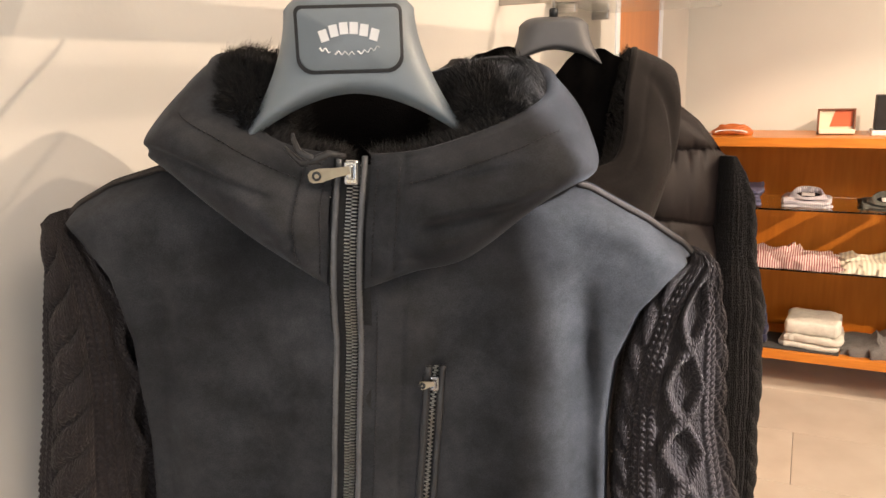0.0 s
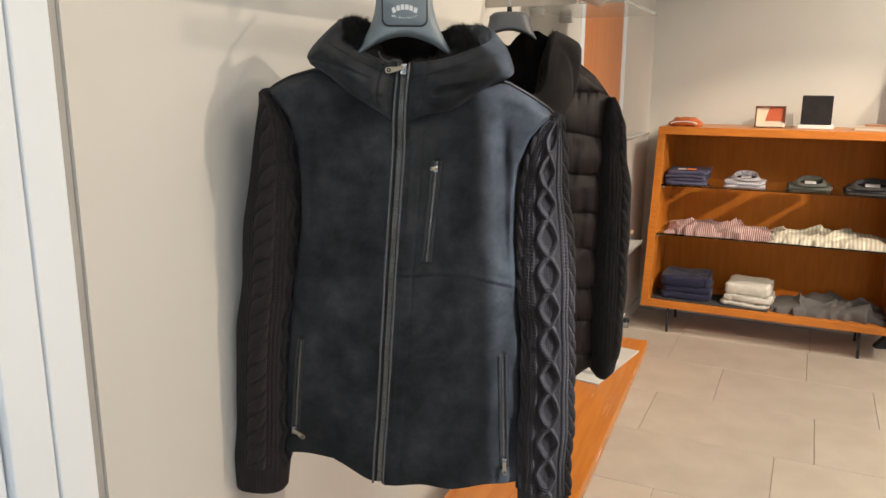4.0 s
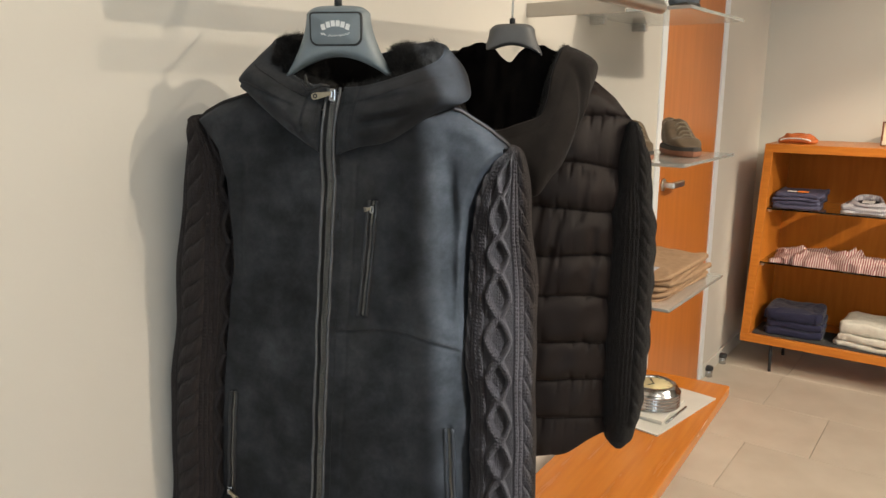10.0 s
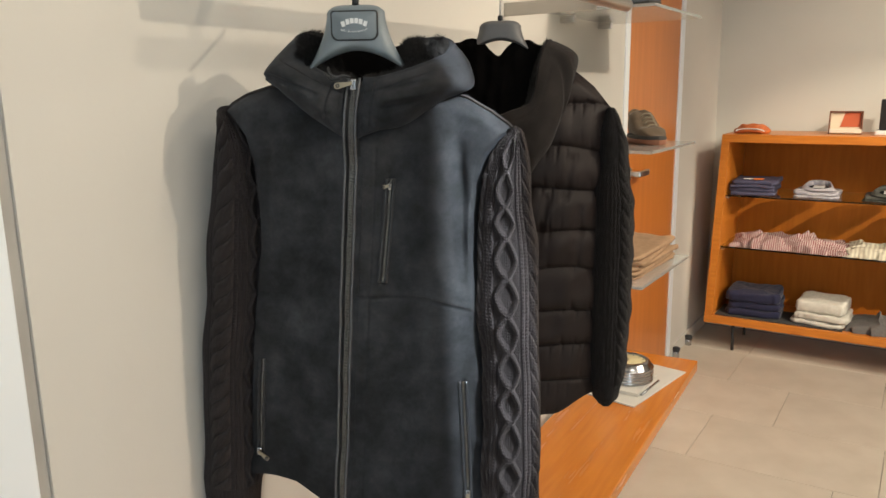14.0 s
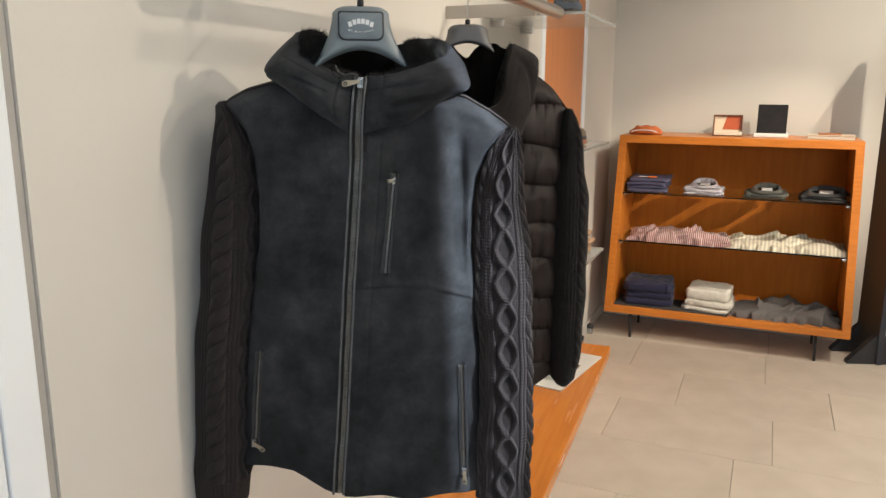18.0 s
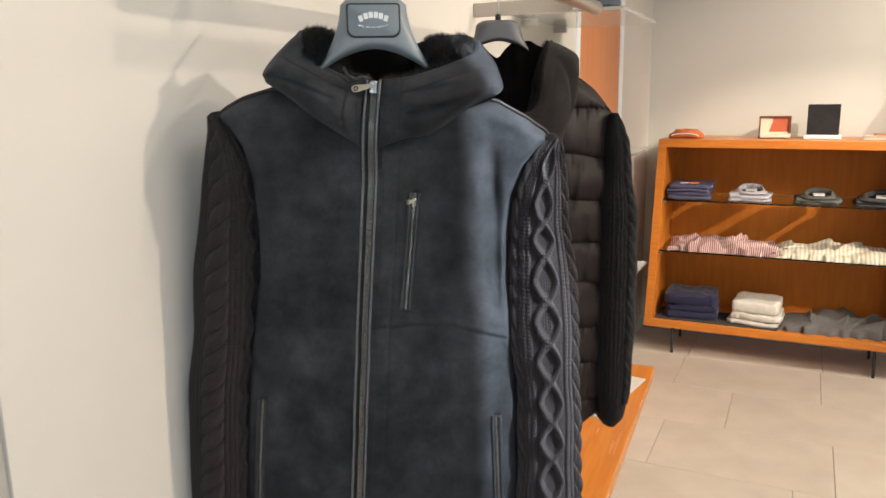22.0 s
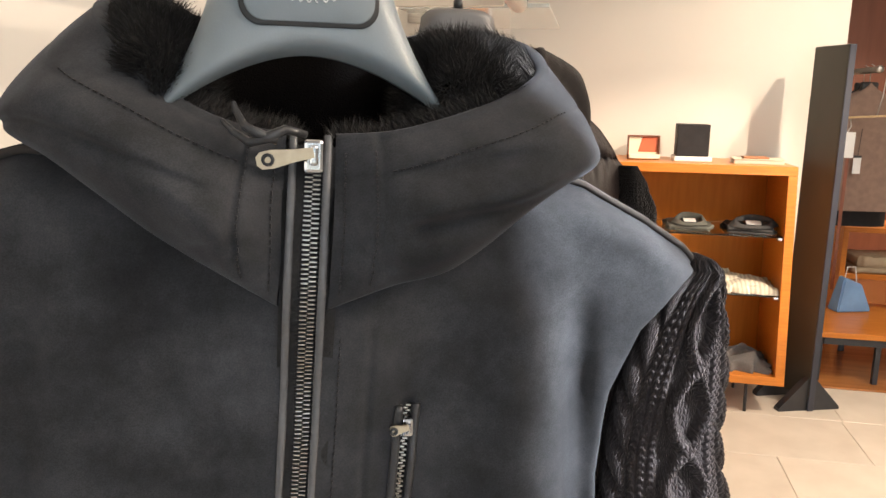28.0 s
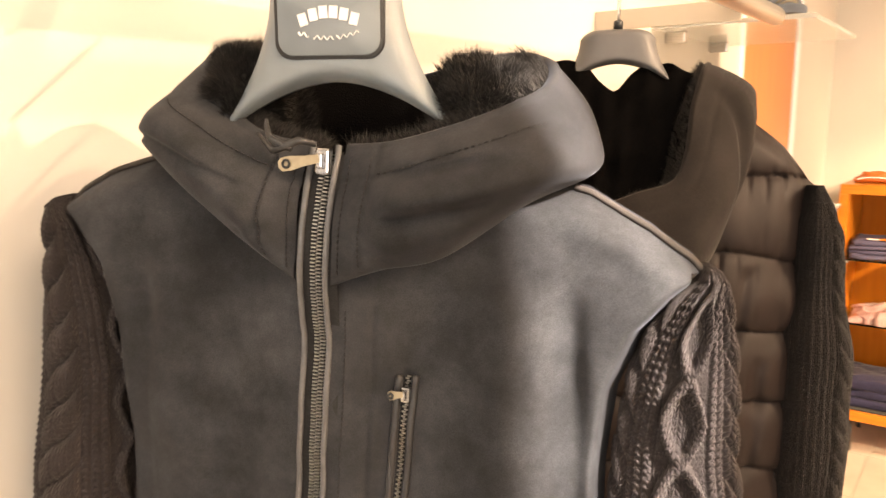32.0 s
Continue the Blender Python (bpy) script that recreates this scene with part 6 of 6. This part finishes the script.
# dense fur that fills the neck behind the lip
_uu, _vv = np.meshgrid(np.linspace(-1, 1, 40), np.linspace(0, 1, 30))
_fx = _uu * (0.112 - 0.02 * _vv) - 0.008
_fz = 1.372 - 0.165 * _vv - 0.036 * np.exp(-((_fx + 0.002) / 0.024) ** 2) * (1 - _vv) ** 2 - 0.03 * np.abs(_uu) ** 4 * (1 - _vv) + 0.003 * wob(_fx, _vv * 0.1, 93, 0.03)
_fy = -0.022 + 0.03 * np.abs(_uu) ** 3 - 0.048 * _vv * (1 - 0.6 * _uu ** 2) + 0.006 * wob(_fx, _vv * 0.1, 94, 0.04)
grid("fur_neck", np.stack([_fx, _fy, _fz - JZ], -1), FUR_SHADED, J2, "dense black fur round the neck")
hanger("jacket_hanger", (-0.204, 1.095, 1.528), 24, 0.0440, 0.0720, 0.062, "plain grey plastic jacket hanger on the rail", False, 1.095, 1.8, 0.030)

# ---- next room: rack with coats, orange shelving, chair ----
COATS = mat("brown_wool_coat", (0.25, 0.168, 0.130), (0.21, 0.140, 0.108), rough=0.95, scale=30, bump=0.4, bump_scale=400, sheen=0.2)
RACK = tagged(new("clothes_rack"), "steel clothes rail with a post in the next room", "clothes rack")
RACK.location = (1.59, 5.68, -0.1)
tube("rack_bar", [(0, -0.52, 1.785), (0, 0.50, 1.785)], 0.019, STEEL, RACK, n=16)
lathe("end_cap", [(0, 0), (0.023, 0), (0.023, 0.012), (0, 0.012)], STEEL, RACK, "polished end cap", n=20).matrix_local = pose(0, -0.52, 1.785, 90, 0, 0)
tube("rack_post", [(0, 0.46, 1.785), (0, 0.46, 0.115)], 0.016, STEEL, RACK, n=10)
tube("rack_foot", [(-0.25, 0.46, 0.124), (0.25, 0.46, 0.124)], 0.012, STEEL, RACK, n=10)


def coat(at, turn, w, length, material, label, seed):
    ob = tagged(new("hanging_coat"), label, "coat", "coats on the rack")
    ob.matrix_world = pose(at[0], at[1], at[2], 0, 0, turn)
    v, a = np.meshgrid(np.linspace(0, 1, 40), np.linspace(0, 2 * np.pi, 48, endpoint=False), indexing="ij")
    hw = w * np.interp(v, (0, 0.05, 0.12, 0.3, 1), (0.12, 0.5, 0.9, 0.95, 1.0)) / 2
    hd = 0.055 * np.interp(v, (0, 0.08, 0.3, 1), (0.5, 0.9, 1.0, 1.2)) * (1 + 0.10 * np.sin(3 * a + seed + 2 * v))
    c, s = np.cos(a), np.sin(a)
    P = np.stack([np.sign(c) * np.abs(c) ** 0.7 * hw, s * hd, -0.09 - v * length - 0.04 * np.abs(c) * (v < 0.2)], -1)
    grid("coat_body", P, material, ob, wrap=True)
    for sg in (-1, 1):
        tube("sleeve", [(sg * w * 0.44, -0.03, -0.16), (sg * w * 0.53, -0.045, -0.30), (sg * w * 0.55, -0.05, -0.55), (sg * w * 0.53, -0.055, -0.72)], [0.045, 0.055, 0.05, 0.042], material, ob, n=12)
    tube("hanger_hook", [(0, 0, -0.10), (0, 0, -0.03), (0.012, 0, -0.005), (0.016, 0, 0.012), (0.0, 0, 0.02)], 0.003, STEEL, ob, "steel hook", n=6)
    block("hanger_head", (-0.05, -0.02, -0.15), (0.05, 0.02, -0.085), HANGER_DARK, ob, "dark moulded hanger", 0.012)
    return ob


coat((1.59, 5.30, 1.70), 4, 0.46, 0.78, COATS, "taupe wool coat on a dark hanger with paper tags", 1)
coat((1.61, 5.47, 1.70), 2, 0.46, 0.90, mat("dark_wool_coat", (0.022, 0.021, 0.022), (0.03, 0.028, 0.029), rough=0.95, scale=30, bump=0.4, bump_scale=400), "longer dark wool coat on the rail", 3)
for _x, _y, _z, _w in ((1.545, 5.205, 1.065, 0.044),):
    _tg = tagged(new("price_tag"), "white paper price tag hanging on a thread", "tag", "price tags")
    _tg.location = (_x, _y, _z)
    block("tag_card", (-_w / 2, -0.001, 0), (_w / 2, 0.001, _w * 2.2), WHITE_TAG, _tg, bevel=0.0)
    block("tag_head", (-_w / 2, -0.0015, _w * 2.2), (_w / 2, 0.0015, _w * 2.5), HANGER_DARK, _tg, "dark top strip", 0.0)
    tube("thread", [(0, 0, _w * 2.5), (0.012, 0.012, _w * 2.5 + 0.16)], 0.0016, THREAD, _tg, n=5)
_bh = tagged(new("belt_hanger"), "pale wooden belt hanger with two brown leather belts", "hanger")
_bh.location = (1.43, 5.06, 1.405)
for _k in range(2):
    tube("wooden_rod", [(-0.06, 0.03 * _k, -0.004), (0.20, 0.03 * _k, 0.012)], 0.006, mat("pale_beech", (0.62, 0.45, 0.25), (0.55, 0.39, 0.21), rough=0.45, scale=30, stretch=(0.3, 4, 4)), _bh, "pale wooden rod", n=8)
tube("hanger_wire", [(0.15, 0.02, 0.012), (0.18, 0.05, 0.12), (0.193, 0.066, 0.22), (0.195, 0.07, 0.262)], 0.003, STEEL, _bh, "steel wire", n=6)
tube("belt_clip", [(-0.012, 0.0, -0.01), (-0.022, -0.006, -0.05), (-0.005, -0.008, -0.09), (0.012, -0.006, -0.05), (0.004, 0, -0.01)], 0.004, STEEL, _bh, "steel clip", n=6)
block("paper_label", (-0.055, -0.012, -0.235), (0.040, -0.009, -0.085), WHITE_TAG, _bh, "white paper label", 0.0)
for _k in range(2):
    block("belt", (-0.034 + 0.036 * _k, -0.006, -1.09 + 0.05 * _k), (-0.014 + 0.036 * _k, -0.002, -0.09), mat("brown_belt_leather", (0.20, 0.055, 0.022), (0.16, 0.044, 0.018), rough=0.45, scale=30, bump=0.1), _bh, "brown leather belt", 0.001)

SHELF2 = tagged(new("low_shelving"), "low orange wooden shelving in the next room", "shelving")
SHELF2.location = (2.41, 5.85, 0.012)
for _z in (0.0, 0.30, 0.62):
    block("shelf_board", (-0.75, -0.2, _z), (0.75, 0.2, _z + 0.035), WOOD, SHELF2)
for _x in (-0.75, 0.0, 0.715):
    for _z0 in (0.035, 0.335):
        block("upright", (_x, -0.2, _z0), (_x + 0.035, 0.2, _z0 + (0.265 if _z0 < 0.1 else 0.285)), WOOD, SHELF2)
folded("folded_blanket", (1.98, 5.82, 0.348), (0.45, 0.30, 0.12), 2, mat("beige_wool", (0.42, 0.33, 0.22), (0.36, 0.28, 0.19), rough=0.95, scale=20), "beige wool blanket folded on the shelving", "blanket", 41)
_bt = tagged(new("blue_bag"), "light blue paper shopping bag standing on the bench", "bag")
_bt.matrix_world = pose(1.49, 4.86, 0.293, 0, 0, 20)
_bm = bmesh.new()
_lo = [_bm.verts.new((x, y, 0)) for x, y in ((-0.11, -0.05), (0.11, -0.05), (0.11, 0.05), (-0.11, 0.05))]
_hi = [_bm.verts.new((x, y, z)) for x, y, z in ((-0.07, -0.03, 0.20), (0.05, -0.025, 0.16), (0.05, 0.03, 0.16), (-0.07, 0.03, 0.21))]
_bm.faces.new(_lo)
_bm.faces.new(_hi)
for _k in range(4):
    _bm.faces.new((_lo[_k], _lo[(_k + 1) % 4], _hi[(_k + 1) % 4], _hi[_k]))
bmesh.ops.bevel(_bm, geom=list(_bm.edges), offset=0.008, segments=2, affect="EDGES")
part("bag_body", _bm, mat("light_blue_paper", (0.18, 0.33, 0.55), (0.15, 0.28, 0.48), rough=0.6, scale=12, bump=0.2, bump_scale=30), _bt)
tube("bag_cord", [(-0.05, 0, 0.19), (-0.04, 0, 0.26), (0.01, 0, 0.26), (0.03, 0, 0.16)], 0.003, WHITE_TAG, _bt, n=6)
BEN2 = tagged(new("orange_bench"), "orange wooden bench with a dark metal frame in the next room", "bench")
BEN2.location = (1.60, 4.66, 0.0)
block("bench_seat", (-0.42, -0.30, 0.262), (0.60, 0.32, 0.292), WOOD, BEN2)
for _x in (-0.40, -0.11, 0.56):
    for _y in (-0.28, 0.28):
        block("bench_leg", (_x, _y, 0.0115), (_x + 0.028, _y + 0.028, 0.262), BLACK_METAL, BEN2)
block("bench_bar", (-0.372, -0.288, 0.222), (0.56, -0.264, 0.261), BLACK_METAL, BEN2)

# ---- ceiling track with the shop's spotlights ----
TRACK = tagged(block("lighting_track", (2.10, 0.8, HC - 0.035), (2.14, 5.9, HC), BLACK_METAL, bevel=0.002), "black ceiling track for spotlights", "lighting track")
# unseen housings; the last belongs to the added jacket beam, not to the track
for _e, _t, _p, _c, _b, _r, _k in SPOTS + [ADDED_BEAM]:
    _sp = tagged(new("spotlight_housing"), "black cylindrical spotlight housing, added out of view", "spotlight", "track spotlights")
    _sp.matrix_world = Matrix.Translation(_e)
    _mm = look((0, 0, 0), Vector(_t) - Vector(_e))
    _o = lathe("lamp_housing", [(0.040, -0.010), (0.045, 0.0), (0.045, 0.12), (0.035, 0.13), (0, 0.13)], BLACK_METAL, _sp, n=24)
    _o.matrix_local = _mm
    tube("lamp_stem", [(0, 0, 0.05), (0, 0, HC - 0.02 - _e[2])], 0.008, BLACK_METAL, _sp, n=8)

# ---- floor tiles: long limestone slabs in rows, each a piece of its own ----
_mesh = {}


def slab_mesh(w, d):
    k = (round(w, 3), round(d, 3))
    if k not in _mesh:
        bm = box(bmesh.new(), (-w / 2, -d / 2, -0.010), (w / 2, d / 2, 0.0), 0.0015, 1)
        me = bpy.data.meshes.new("tile")
        bm.to_mesh(me)
        bm.free()
        me.materials.append(TILE)
        _mesh[k] = me
    return _mesh[k]


TD, TW = 0.4537, 0.675
_rows = [2.501 + TD * k for k in range(-14, 11)]
_first = {-1: 0.410, 0: 0.552, 1: 0.128, 2: -0.160}
_rnd = random.Random(5)
for _k, _y in enumerate(_rows):
    _row = _k - 14
    _x = _first.get(_row, _rnd.uniform(-0.3, 0.4)) - 5 * TW
    while _x < 5.2:
        _w = TW
        _x0, _x1 = max(_x, XW), min(_x + _w, 5.2)
        _y0, _y1 = max(_y, -3.46), min(_y + TD, 7.39)
        if _x1 - _x0 > 0.03 and _y1 > -3.4 and not (_y0 >= YB - 0.1 and _x1 < 1.2):
            _g = 0.0022
            _ob = new("tile", slab_mesh(_x1 - _x0 - _g, _y1 - _y0 - _g))
            _ob.location = ((_x0 + _x1) / 2, (_y0 + _y1) / 2, 0.0)
            _ob.parent = FLOOR
        _x += _w
